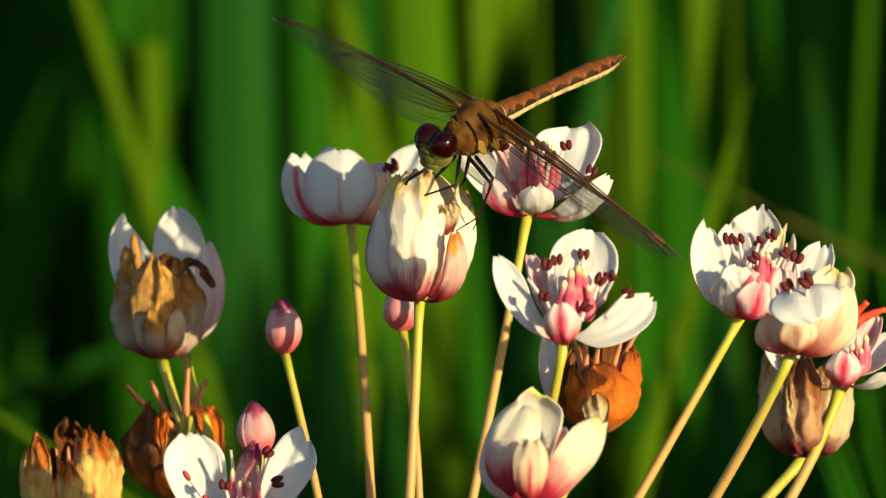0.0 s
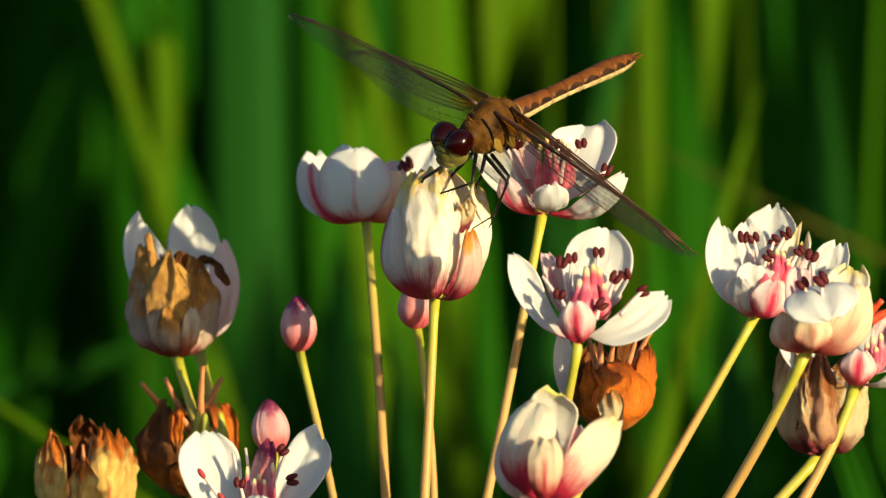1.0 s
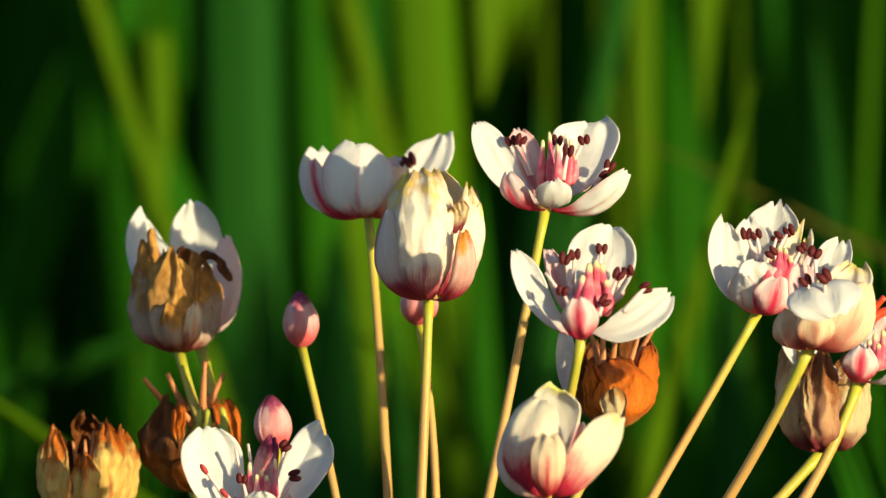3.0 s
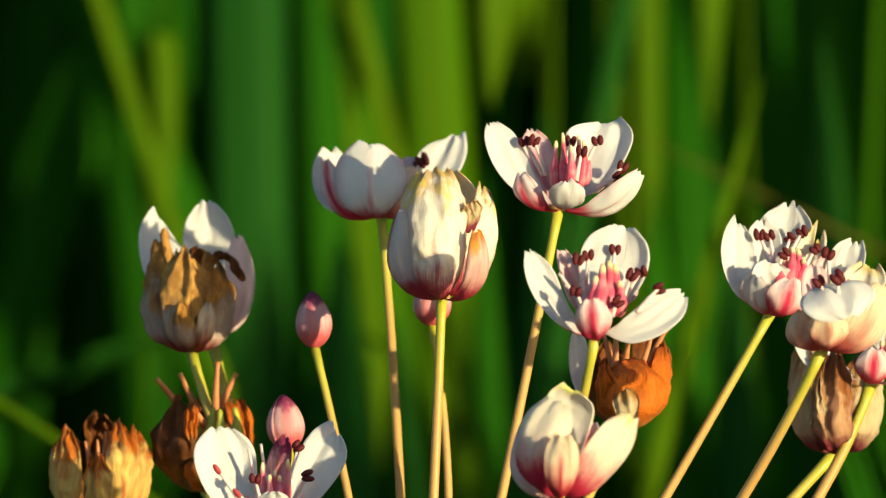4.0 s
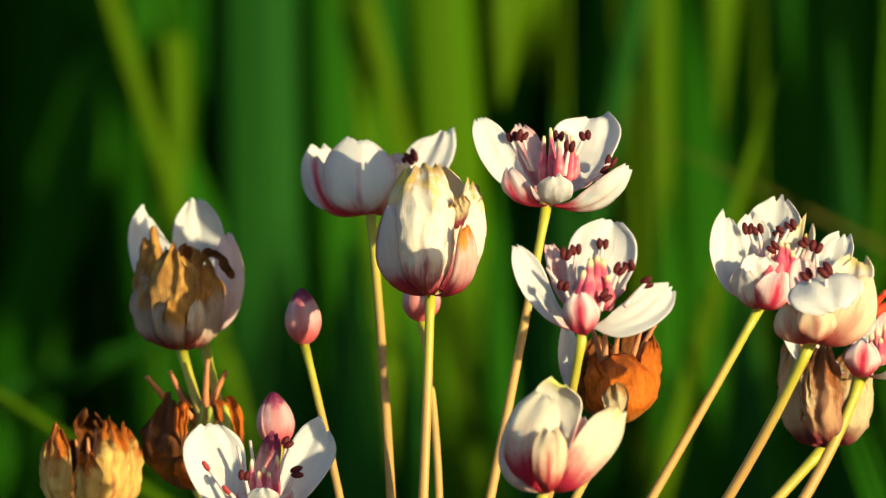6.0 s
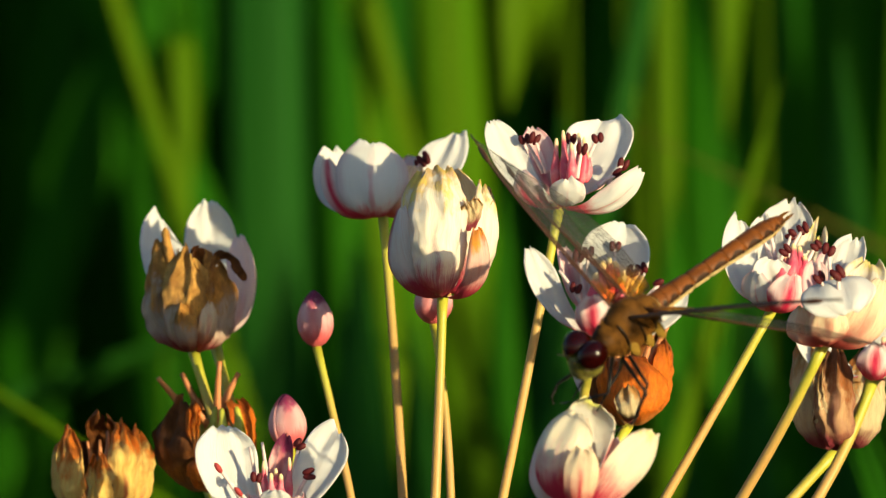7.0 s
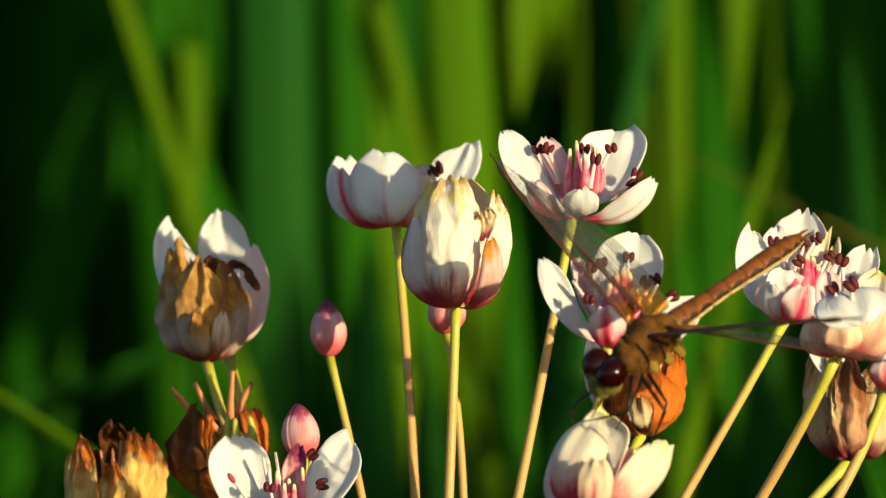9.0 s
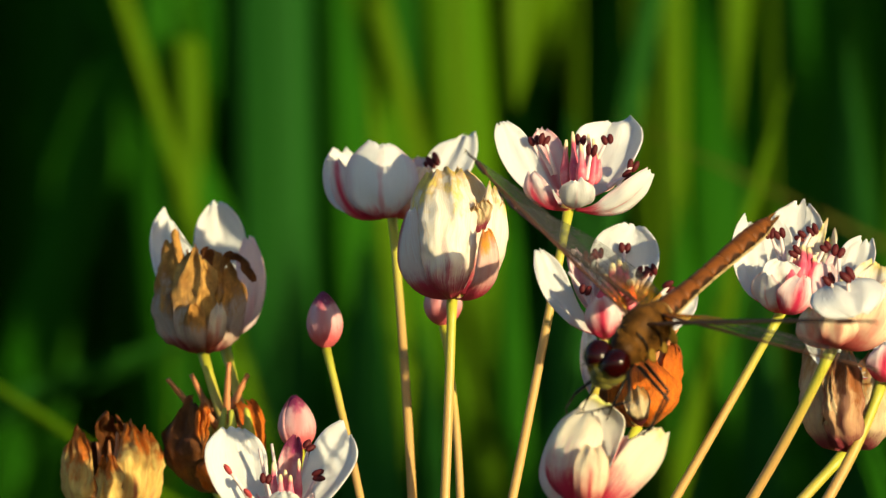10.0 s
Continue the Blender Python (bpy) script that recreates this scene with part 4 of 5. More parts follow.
flower_i.beak((-0.9, 0, 10.2), (-2.1, 0, 12.5), (-3.4, 0, 15.3), 0.49)
flower_i.beak((1.4, -3, 8.9), (1.3, -4, 12.6), (1.7, -4, 16.9), 0.49)
flower_i.beak((1.7, 1, 10.7), (2.6, 1, 12.5), (4.0, 1, 15.3), 0.49)
flower_i.beak((0.6, -6, 7.9), (-0.6, -8, 9.9), (-1.9, -8, 11.5), 0.49)
flower_p = Head("seed_head", (0.02175, 0.0060, 0.47772), "bright orange-brown papery seed head", 29, sag=-3.64)
flower_p.cup_foot()
flower_p.petal("husk", H_PAIR, (0.6, -3, 0.1), (1.2, -13, 0.2), (0.5, -4, 10.0), 9.8, (-0.05, 0.97, 0.15), tip=10, fat=0.42, crumple=0.42, curl=0.12, cup=0.95, ruffle=0.5, jag=0.03, rows=38, cols=32)
flower_p.petal("husk", H_PAIR, (1.5, 0, 0.1), (6.7, -3, 2.9), (4.2, 0, 9.9), 6.0, (-0.85, 0.45, 0.1), tip=5.0, fat=0.45, **DRIED)
flower_p.petal("husk", M_PAIR, (0.2, -6, 0.3), (-0.4, -15, 0.9), (-0.5, -11, 4.8), 3.6, (0.0, 0.95, 0.1), tip=12.0, fat=0.4, crumple=0.4)
flower_p.petal("husk", DH_PAIR, (-1.1, -2, 0.0), (-5.6, -6, 2.6), (-4.0, -4, 8.8), 3.6, (0.5, 0.85, 0.1), tip=5, fat=0.5, **DRIED)
flower_p.petal("husk", HD_PAIR, (-0.7, -3, 0.1), (-3.8, -8, 1.9), (-2.6, -6, 8.3), 3.3, (0.3, 0.9, 0.1), tip=5, fat=0.5, **DRIED)
flower_p.petal("husk", DH_PAIR, (-0.1, 3, 0.2), (-2.9, 6, 4.5), (-2.7, 5, 10.6), 6.2, (0.3, -0.9, 0.1), tip=4.0, **DRIED)
flower_p.petal("husk", DH_PAIR, (1.0, 3, 0.2), (5.2, 6, 4.5), (3.2, 5, 11.5), 6.7, (-0.3, -0.9, 0.1), tip=4.0, **DRIED)
flower_p.petal("petal", P_PAIR, (-1.0, 2, 0.4), (-6.8, 4, 3.1), (-6.5, 3, 12.5), 3.3, (0.4, -0.88, 0.1), tip=5, fat=0.5, label="leftover white petal")
flower_p.beak((2.5, 0, 7.5), (3.6, 0, 10.4), (5.0, 0, 12.4), 0.40)
flower_p.beak((1.7, -2, 7.5), (2.6, -2, 10.0), (3.0, -2, 11.5), 0.38)
flower_p.beak((-0.4, -1, 7.5), (0.0, -2, 10.0), (0.2, -2, 11.7), 0.38)
flower_p.beak((-1.5, -1, 7.5), (-1.4, -1, 10.4), (-1.5, -1, 11.9), 0.42)
flower_p.beak((-1.8, 1, 7.5), (-2.4, 1, 10.3), (-3.1, 1, 11.9), 0.42)
flower_m = Head("withered_flower", (0.04884, 0.0140, 0.47450), "withered flower, tan and dull pink, hanging below the open ones", 31, thick=0.75, sag=-0.34)
flower_m.cup_foot()
flower_m.petal("petal", M_PAIR, (-1.0, -2, 0.1), (-6.1, -7, 0.6), (-3.6, -3, 14.4), 6.2, (0.5, 0.85, 0.1), tip=7, fat=0.42, **DRIED)
flower_m.petal("petal", DU_PAIR, (-0.2, -4, 0.0), (-1.4, -12, -0.1), (-0.9, -7, 12.5), 5.9, (0.0, 0.98, 0.1), tip=7, fat=0.42, **DRIED)
flower_m.petal("petal", M_PAIR, (0.8, -2, 0.1), (5.5, -8, 0.3), (3.8, -4, 12.2), 6.2, (-0.5, 0.85, 0.1), tip=7, fat=0.42, **DRIED)
flower_m.petal("petal", DU_PAIR, (0.8, 2, 0.4), (4.4, 6, 4.7), (3.4, 4, 12.7), 4.9, (-0.4, -0.85, 0.1), tip=4.0, **DRIED)
flower_m.petal("petal", DU_PAIR, (-0.6, 2, 0.4), (-3.3, 6, 4.7), (-3.1, 4, 13.4), 4.9, (0.4, -0.85, 0.1), tip=4.0, **DRIED)
flower_m.petal("sepal", M_PAIR, (-0.9, -4, 0.2), (-3.0, -9, 1.4), (-3.0, -8, 10.0), 2.4, (0.4, 0.9, 0.1), tip=3.0, fat=0.5, **DRIED)

# buds
bud_1 = bud((-0.01821, 0.0200, 0.48740), (-0.06, -0.05, 1.0), 7.4, 4.7, 33, 262, sag=2.81)
bud_2 = bud((-0.00302, 0.0170, 0.49035), (-0.05, 0.0, 1.0), 6.4, 4.9, 35, 250, sag=6.72)
bud_3 = bud((-0.02150, 0.0140, 0.47435), (-0.10, -0.05, 1.0), 7.2, 4.9, 37, 280)

# ---------------------------------------------------------------- dragonfly


def body_material(name, top, side, band):
    """Skin coloured round the body: V 0.25 is the back, 0.75 the belly."""
    n = Nodes(name)
    _, u, v = n.uv()
    a = n.noise(700.0, 5.0)
    up = n.math("ABSOLUTE", n.math("SUBTRACT", v, 0.25))
    up = n.math("MINIMUM", up, n.math("SUBTRACT", 1.0, up))
    up = n.math("ADD", up, n.math("MULTIPLY", n.math("SUBTRACT", a, 0.5), 0.05))
    col = n.mix(n.ramp(up, 0.225, 0.25), top, side)
    # a dark lens on the side of each segment, over a thin dark line that runs on
    arch = n.math("MULTIPLY", n.math("SINE", n.math("MULTIPLY", u, math.pi)), 0.09)
    rim = n.math("SUBTRACT", 0.205, arch)
    dash = n.ramp(n.math("SUBTRACT", up, rim), 0.0, 0.025)
    dash = n.math("MULTIPLY", dash, n.math("SUBTRACT", 1.0, n.ramp(up, 0.225, 0.25)))
    col = n.mix(n.math("MULTIPLY", dash, 0.95), col, band)
    ring = n.ramp(u, 0.93, 0.99)
    col = n.mix(n.math("MULTIPLY", ring, 0.6), col, (0.26, 0.09, 0.025))
    col = n.mix(n.math("MULTIPLY", n.ramp(a, 0.4, 0.65), 0.5), col, tuple(c * 0.35 for c in top))
    n.bump(a, 0.25, 0.0001)
    return n.finish(col, 0.5, spec=0.18)


ABDOMEN = body_material("abdomen_skin", (0.150, 0.044, 0.006), (0.62, 0.46, 0.22), (0.008, 0.005, 0.003))
THORAX = plain("brown_thorax", (0.115, 0.048, 0.009), 0.55, 300.0, 0.6, 1.0, dark=0.12, spec=0.06)
THORAX_PATCH = plain("yellow_thorax_side", (0.20, 0.115, 0.014), 0.5, 500.0, 0.3, 0.3)
FUR = plain("short_brown_fur", (0.22, 0.10, 0.016), 0.8, spec=0.05)
LEG = plain("black_leg", (0.008, 0.006, 0.005), 0.4, spec=0.2)
FACE = plain("olive_face", (0.12, 0.105, 0.018), 0.4)


def eye_material():
    n = Nodes("compound_eye")
    _, u, v = n.uv()
    a = n.noise(900.0, 3.0)
    col = n.mix(n.ramp(n.math("ADD", u, n.math("MULTIPLY", n.math("SUBTRACT", a, 0.5), 0.1)), 0.34, 0.50), (0.13, 0.13, 0.018), (0.012, 0.0008, 0.0005))
    return n.finish(col, 0.12, spec=0.2)


EYE = eye_material()


def wing_material(name, reach):
    n = Nodes(name)
    _, u, v = n.uv()
    a = n.noise(300.0, 3.0)
    amber = n.math("SUBTRACT", 1.0, n.ramp(n.math("ADD", u, n.math("MULTIPLY", n.math("SUBTRACT", a, 0.5), 0.12)), reach * 0.3, reach))
    col = n.mix(amber, (0.20, 0.20, 0.18), (0.85, 0.30, 0.010))
    n.finish(col, 0.22, 0.35, spec=0.6)
    clear = n.add("ShaderNodeBsdfTransparent")
    n.put(clear.inputs[0], n.mix(amber, (0.89, 0.91, 0.90), (1.0, 0.66, 0.12)))
    m = n.add("ShaderNodeMixShader")
    n.link(n.math("ADD", n.math("MULTIPLY", amber, 0.06), 0.19), m.inputs[0])
    before = n.out.inputs[0].links[0].from_socket
    n.link(clear.outputs[0], m.inputs[1])
    n.link(before, m.inputs[2])
    n.link(m.outputs[0], n.out.inputs[0])
    return n.mat


WING = wing_material("forewing_membrane", 0.20)
WING_HIND = wing_material("hindwing_membrane", 0.30)
VEIN = plain("wing_vein", (0.022, 0.017, 0.012), 0.4)
VEIN_RED = plain("reddish_vein", (0.075, 0.028, 0.012), 0.4)

dragonfly = new("dragonfly")
tagged(dragonfly, "brown darter dragonfly with red eyes and clear veined wings", "dragonfly")


def wing(name, length, chord, hind, side):
    """A wing that reaches along X from its root, leading edge to +Y; side -1 mirrors it."""
    lead = lambda u: 0.16 * chord * (1 - (2 * u - 0.9) ** 2 * 0.9) - 0.10 * chord * max(0, u - 0.8) / 0.2
    if hind:
        trail = lambda u: -chord * (0.30 + 0.62 * math.sin(math.pi * min(1, 0.14 + u * 0.72)) ** 0.9) * (1 - u ** 7) ** 0.6 * min(1, 0.35 + u * 7)
    else:
        trail = lambda u: -chord * (0.22 + 0.60 * math.sin(math.pi * min(1, 0.04 + u * 0.80)) ** 0.9) * (1 - u ** 7) ** 0.6 * min(1, 0.3 + u * 7)
    wave = lambda u, v: 0.16 * math.sin(v * 16) * (1 - u * 0.6)

    def spot(u, v):
        y = lead(u) + min(trail(u) - lead(u), -0.03 * chord) * v
        return Vector((u * length, y * side, wave(u, v) + 0.6 * u * u + 0.4 * v * v * (0.4 + u))) * MM

    rows, cols = 36, 14
    bm = bmesh.new()
    top = [[bm.verts.new(spot(i / rows, j / cols)) for j in range(cols + 1)] for i in range(rows + 1)]
    grid_faces(bm, top, lambda i, j: (i / rows, j / cols), 0, flip=side > 0)
    membrane = part(name, bm, WING_HIND if hind else WING, dragonfly)
    # veins: long ones, then the cross veins of the mesh between them
    bm, lead_bm = bmesh.new(), bmesh.new()
    rnd = random.Random(4 if hind else 3)
    longs = [0.0, 0.07, 0.14, 0.26, 0.38, 0.52, 0.66, 0.80, 0.92, 1.0]
    for k, v in enumerate(longs):
        end = 1.0 if v < 0.15 or v == 1.0 else 0.97 - 0.10 * (k % 3)
        pts = [spot(end * i / 24, v) for i in range(25)]
        thick = 0.11 if v < 0.15 else 0.038
        tube(lead_bm if v < 0.15 else bm, pts, [thick * (1.25 - 0.8 * i / 24) * MM for i in range(25)], 4)
    for k in range(len(longs) - 1):
        n = 26 + 2 * k
        for i in range(1, n):
            u = (i + rnd.uniform(-0.3, 0.3)) / n
            a, b = spot(u, longs[k]), spot(min(1, u + 0.008 * rnd.uniform(-1, 1)), longs[k + 1])
            tube(bm, [a, (a + b) / 2, b], [0.024 * MM] * 3, 3)
    part("leading_vein", lead_bm, VEIN_RED, membrane, "reddish veins of the leading edge")
    part("vein_net", bm, VEIN, membrane, "fine dark net of veins")
    bm = bmesh.new()
    pts = [spot(0.84 + 0.08 * i / 4, 0.05) for i in range(5)]
    tube(bm, pts, [0.2 * MM, 0.32 * MM, 0.34 * MM, 0.32 * MM, 0.2 * MM], 6, 0, 0.4)
    part("wing_spot", bm, VEIN_RED, membrane, "small reddish spot by the wing tip")
    return membrane


def build_dragonfly():
    """X forward, Y to its left, Z up; millimetres from the middle of the thorax."""
    bm = bmesh.new()
    blob(bm, pose(0, 0, 0, 0, 8, 0) @ pose(0, 0, 0, 0, 90, 0) @ Matrix.Diagonal((3.25 * MM, 2.5 * MM, 4.8 * MM, 1)), 14, 18,
         shape=lambda z: 1 - 0.03 * z)
    blob(bm, pose(0.6 * MM, 0, 1.2 * MM, 0, 20, 0) @ Matrix.Diagonal((3.2 * MM, 2.3 * MM, 2.6 * MM, 1)), 10, 14)
    for v in bm.verts:
        v.co += noise.noise_vector(v.co * 700) * 0.12 * MM
    part("thorax", bm, THORAX, dragonfly, "furry brown thorax")
    for s in (-1, 1):
        for k, (x, z) in enumerate(((1.6, -0.8), (-0.8, -0.9), (-2.8, -0.8))):
            bm = bmesh.new()
            blob(bm, pose(x * MM, s * 2.14 * MM, z * MM, s * 14, 25, 0) @ Matrix.Diagonal((0.7 * MM, 0.24 * MM, 1.9 * MM, 1)), 8, 10)
            part("side_plate", bm, THORAX_PATCH, dragonfly, "yellowish side plate")
    for s in (-1, 1):
        for x0, slant in ((3.0, -0.9), (1.0, -1.4), (-1.2, -1.4), (-3.0, -0.8)):
            bm = bmesh.new()
            path = []
            for i in range(13):
                q = radians(62 - 125 * i / 12)
                x = x0 + slant * i / 12 * 1.6
                k = math.sqrt(max(0.05, 1 - (x / 5.0) ** 2))
                path.append(Vector((x, s * 2.60 * k * math.cos(q), 3.37 * k * math.sin(q))) * MM)
            tube(bm, path, [0.13 * MM] * 13, 5)
            part("suture", bm, LEG, dragonfly, "thin dark seam")
    bm = bmesh.new()
    rnd = random.Random(8)
    for k in range(900):
        a, b = rnd.uniform(0, 2 * math.pi), rnd.uniform(-1, 1)
        r = math.sqrt(1 - b * b)
        d = Vector((b * 4.8, r * math.cos(a) * 2.55, r * math.sin(a) * 3.35))
        if d.z < -2.0:
            continue
        out = Vector((d.x / 20, d.y / 7, d.z / 12)).normalized()
        p, q = d * MM, (d + (out + Vector((rnd.uniform(-.4, .4), rnd.uniform(-.4, .4), rnd.uniform(-.4, .4)))) * rnd.uniform(0.25, 0.6)) * MM
        e = out.cross(Vector((rnd.uniform(-1, 1), 1, 0.3))).normalized() * 0.035 * MM
        vs = [bm.verts.new(p + e), bm.verts.new(p - e), bm.verts.new(q)]
        bm.faces.new(vs)
    tagged(part("fur", bm, FUR, dragonfly, "short brown hairs", smooth=False), kind="stuff")
    # neck and head
    bm = bmesh.new()
    tube(bm, [Vector((x, 0, z)) * MM for x, z in ((3.4, 0.1), (4.6, 0.0), (5.6, 0.0), (6.6, 0.1))], [2.1 * MM, 1.6 * MM, 1.15 * MM, 1.3 * MM], 12)
    part("neck", bm, THORAX, dragonfly)
    bm = bmesh.new()
    blob(bm, pose(7.4 * MM, 0, -1.0 * MM, 0, 0, 0) @ Matrix.Diagonal((1.9 * MM, 2.5 * MM, 1.8 * MM, 1)), 12, 14)
    blob(bm, pose(8.65 * MM, 0, -1.05 * MM, 0, 0, 0) @ Matrix.Diagonal((0.85 * MM, 1.35 * MM, 1.15 * MM, 1)), 10, 12)
    blob(bm, pose(8.3 * MM, 0, -2.1 * MM, 0, 0, 0) @ Matrix.Diagonal((0.95 * MM, 1.6 * MM, 0.8 * MM, 1)), 8, 12)
    blob(bm, pose(9.05 * MM, 0, -0.1 * MM, 0, 0, 0) @ Matrix.Diagonal((0.55 * MM, 1.05 * MM, 0.55 * MM, 1)), 8, 12)
    part("face", bm, FACE, dragonfly, "olive-yellow face")
    for s in (-1, 1):
        bm = bmesh.new()
        blob(bm, pose(7.4 * MM, s * 1.12 * MM, 0.40 * MM, s * -30, -10, 0) @ Matrix.Diagonal((2.05 * MM, 1.72 * MM, 2.15 * MM, 1)), 18, 22)
        part("eye", bm, EYE, dragonfly, "glossy dark red compound eye, olive below")
        bm = bmesh.new()
        tube(bm, bend(Vector((9.3, s * 0.5, 0.35)) * MM, Vector((10.0, s * 0.8, 1.0)) * MM, Vector((10.8, s * 1.3, 1.3)) * MM, 5), [0.09 * MM] * 6, 5)
        part("antenna", bm, LEG, dragonfly)
    # abdomen in ten segments
    lengths = [1.2, 2.0, 2.7, 2.95, 2.95, 2.95, 2.85, 2.15, 1.4, 1.0]
    girth = [1.45, 1.5, 1.35, 1.15, 1.1, 1.15, 1.25, 1.3, 1.2, 0.95, 0.65]
    x, z = -4.3, 0.5
    for k, ln in enumerate(lengths):
        bm = bmesh.new()
        rows = []
        for i in range(8):
            u = i / 7
            r = girth[k] + (girth[k + 1] - girth[k]) * u + (0.05 if i == 6 else 0) - (0.09 if i in (0, 7) else 0)
            rows.append([bm.verts.new(Vector((x - u * ln, r * 1.0 * math.cos(q), z + 0.4 * math.sin((x - u * ln) / -14) + r * 0.95 * math.sin(q))) * MM)
                         for q in (2 * math.pi * j / 20 for j in range(20))])
        grid_faces(bm, rows, lambda i, j: (i / 7, j / 20), 0, True, True)
        bm.faces.new(rows[0])
        bm.faces.new(list(reversed(rows[-1])))
        part("abdomen_segment", bm, ABDOMEN, dragonfly)
        x -= ln
    for s in (-1, 1):
        bm = bmesh.new()
        tube(bm, bend(Vector((x + 0.3, s * 0.35, z + 0.3)) * MM, Vector((x - 0.8, s * 0.5, z + 0.7)) * MM, Vector((x - 1.8, s * 0.3, z + 0.5)) * MM, 5), [0.28 * MM, 0.27 * MM, 0.24 * MM, 0.2 * MM, 0.12 * MM, 0.05 * MM], 6)
        part("tail_clasper", bm, THORAX, dragonfly)
    # legs: hip, knee, ankle, toe
    for s, hip, knee, ankle, toe in LEGS:
        bm = bmesh.new()
        p = [Vector(q) * MM for q in (hip, knee, ankle, toe)]
        tube(bm, [p[0], p[0].lerp(p[1], 0.5), p[1]], [0.26 * MM, 0.25 * MM, 0.18 * MM], 7)
        tube(bm, [p[1], p[1].lerp(p[2], 0.5), p[2]], [0.17 * MM, 0.14 * MM, 0.11 * MM], 7)
        tube(bm, [p[2], p[3]], [0.10 * MM, 0.08 * MM], 6)
        for k in range(6):
            c = p[1].lerp(p[2], 0.12 + 0.14 * k)
            tube(bm, [c, c + Vector((0.5, 0.25 * s, -0.45)) * MM], [0.04 * MM, 0.02 * MM], 3)
        part("leg", bm, LEG, dragonfly, "thin black spiny leg")


# side, hip, knee, ankle, toe
LEGS = [
    (1, (3.14, 0.35, -2.79), (6.90, 3.27, -4.38), (8.62, -0.86, -6.97), (8.59, -3.05, -8.46)),
    (-1, (3.79, -1.65, -3.33), (8.55, -3.43, -5.72), (8.43, -4.56, -8.45), (8.01, -4.69, -9.86)),
    (1, (2.40, 1.23, -2.87), (4.17, 6.85, -3.96), (4.74, 5.13, -9.09), (5.65, 2.60, -11.51)),
    (-1, (1.78, -1.55, -3.83), (2.65, -3.96, -7.43), (4.50, -4.25, -9.71), (5.22, -4.31, -10.69)),
    (1, (1.44, 1.51, -2.94), (3.14, 6.07, -3.66), (3.31, 4.15, -10.13), (3.20, 3.17, -11.99)),
    (-1, (0.16, -0.61, -3.80), (-1.00, -2.41, -8.52), (2.24, -2.17, -11.32), (3.72, -1.74, -11.84)),
]
build_dragonfly()
WINGS = {"left_fore": wing("forewing", 31.0, 7.2, False, 1), "right_fore": wing("forewing", 31.0, 7.2, False, -1),
         "left_hind": wing("hindwing", 28.5, 9.2, True, 1), "right_hind": wing("hindwing", 28.5, 9.2, True, -1)}
ROOTS = {"left_fore": (1.2, 1.5, 2.9), "right_fore": (1.2, -1.5, 2.9), "left_hind": (-1.6, 1.6, 2.7), "right_hind": (-1.6, -1.6, 2.7)}

# ---------------------------------------------------------------- reeds


def blade(bm, base, height, width, lean, facing, arch=0.0, fold=0.25, tip=0.45, rows=22, thick=0.0006, slot=0, cols=4):
    """A strap-shaped leaf from the water: metres; lean is how far the top stands off in x and y, facing the way it turns to."""
    f = radians(facing)
    across, out = Vector((math.cos(f), math.sin(f), 0)), Vector((math.sin(f), -math.cos(f), 0))
    front, back = [], []
    for i in range(rows + 1):
        u = i / rows
        w = width / 2 * min(1.0, 0.75 + u) * (1 if u < 1 - tip else max(0.02, 1 - ((u - 1 + tip) / tip) ** 1.7))
        c = base + Vector((lean[0] * u + arch * u ** 3 * math.copysign(1, lean[0]), lean[1] * u, height * (u - abs(arch) * 0.5 * u ** 4)))
        fa, ba = [], []
        for j in range(cols + 1):
            v = 2 * j / cols - 1
            p = c + across * v * w + out * (fold * w * (1 - abs(v)))
            fa.append(bm.verts.new(p))
            ba.append(bm.verts.new(p - out * thick))
        front.append(fa)
        back.append(ba)
    uv_of = lambda i, j: (i / rows * height * 3, j / cols)
    grid_faces(bm, front, uv_of, slot)
    grid_faces(bm, back, uv_of, slot, flip=True)
    for side in (0, -1):
        grid_faces(bm, [[a[side], b[side]] for a, b in zip(front, back)], lambda i, j: (i / rows * height * 3, 0.0), slot, flip=side == 0)


def reed_leaf(mid, slope, width, facing, material, label, top=1.25, arch=0.0, tip=0.4, depth_lean=0.0):
    """A leaf that stands in the water and passes through mid; slope is its lean to the right per metre of height."""
    mid = Vector(mid)
    bm = bmesh.new()
    base = Vector((mid.x - slope * mid.z, mid.y - depth_lean * mid.z, 0))
    blade(bm, Vector((0, 0, 0)), top, width, (slope * top, depth_lean * top), facing, arch, tip=tip)
    ob = part("reed_leaf", bm, material, None)
    ob.location = base
    f = radians(facing)
    out = Vector((math.sin(f), -math.cos(f), 0))
    bm = bmesh.new()
    path = [Vector((slope * top * u + arch * u ** 3 * math.copysign(1, slope), depth_lean * top * u, top * (u - abs(arch) * 0.5 * u ** 4))) + out * width * 0.125
            for u in (i / 22 for i in range(22))]
    tube(bm, path, [0.05 * width * (1 - 0.9 * i / 21) for i in range(22)], 6)
    part("midrib", bm, material, ob)
    return tagged(ob, label, "reed", group="reed leaves behind the flowers")


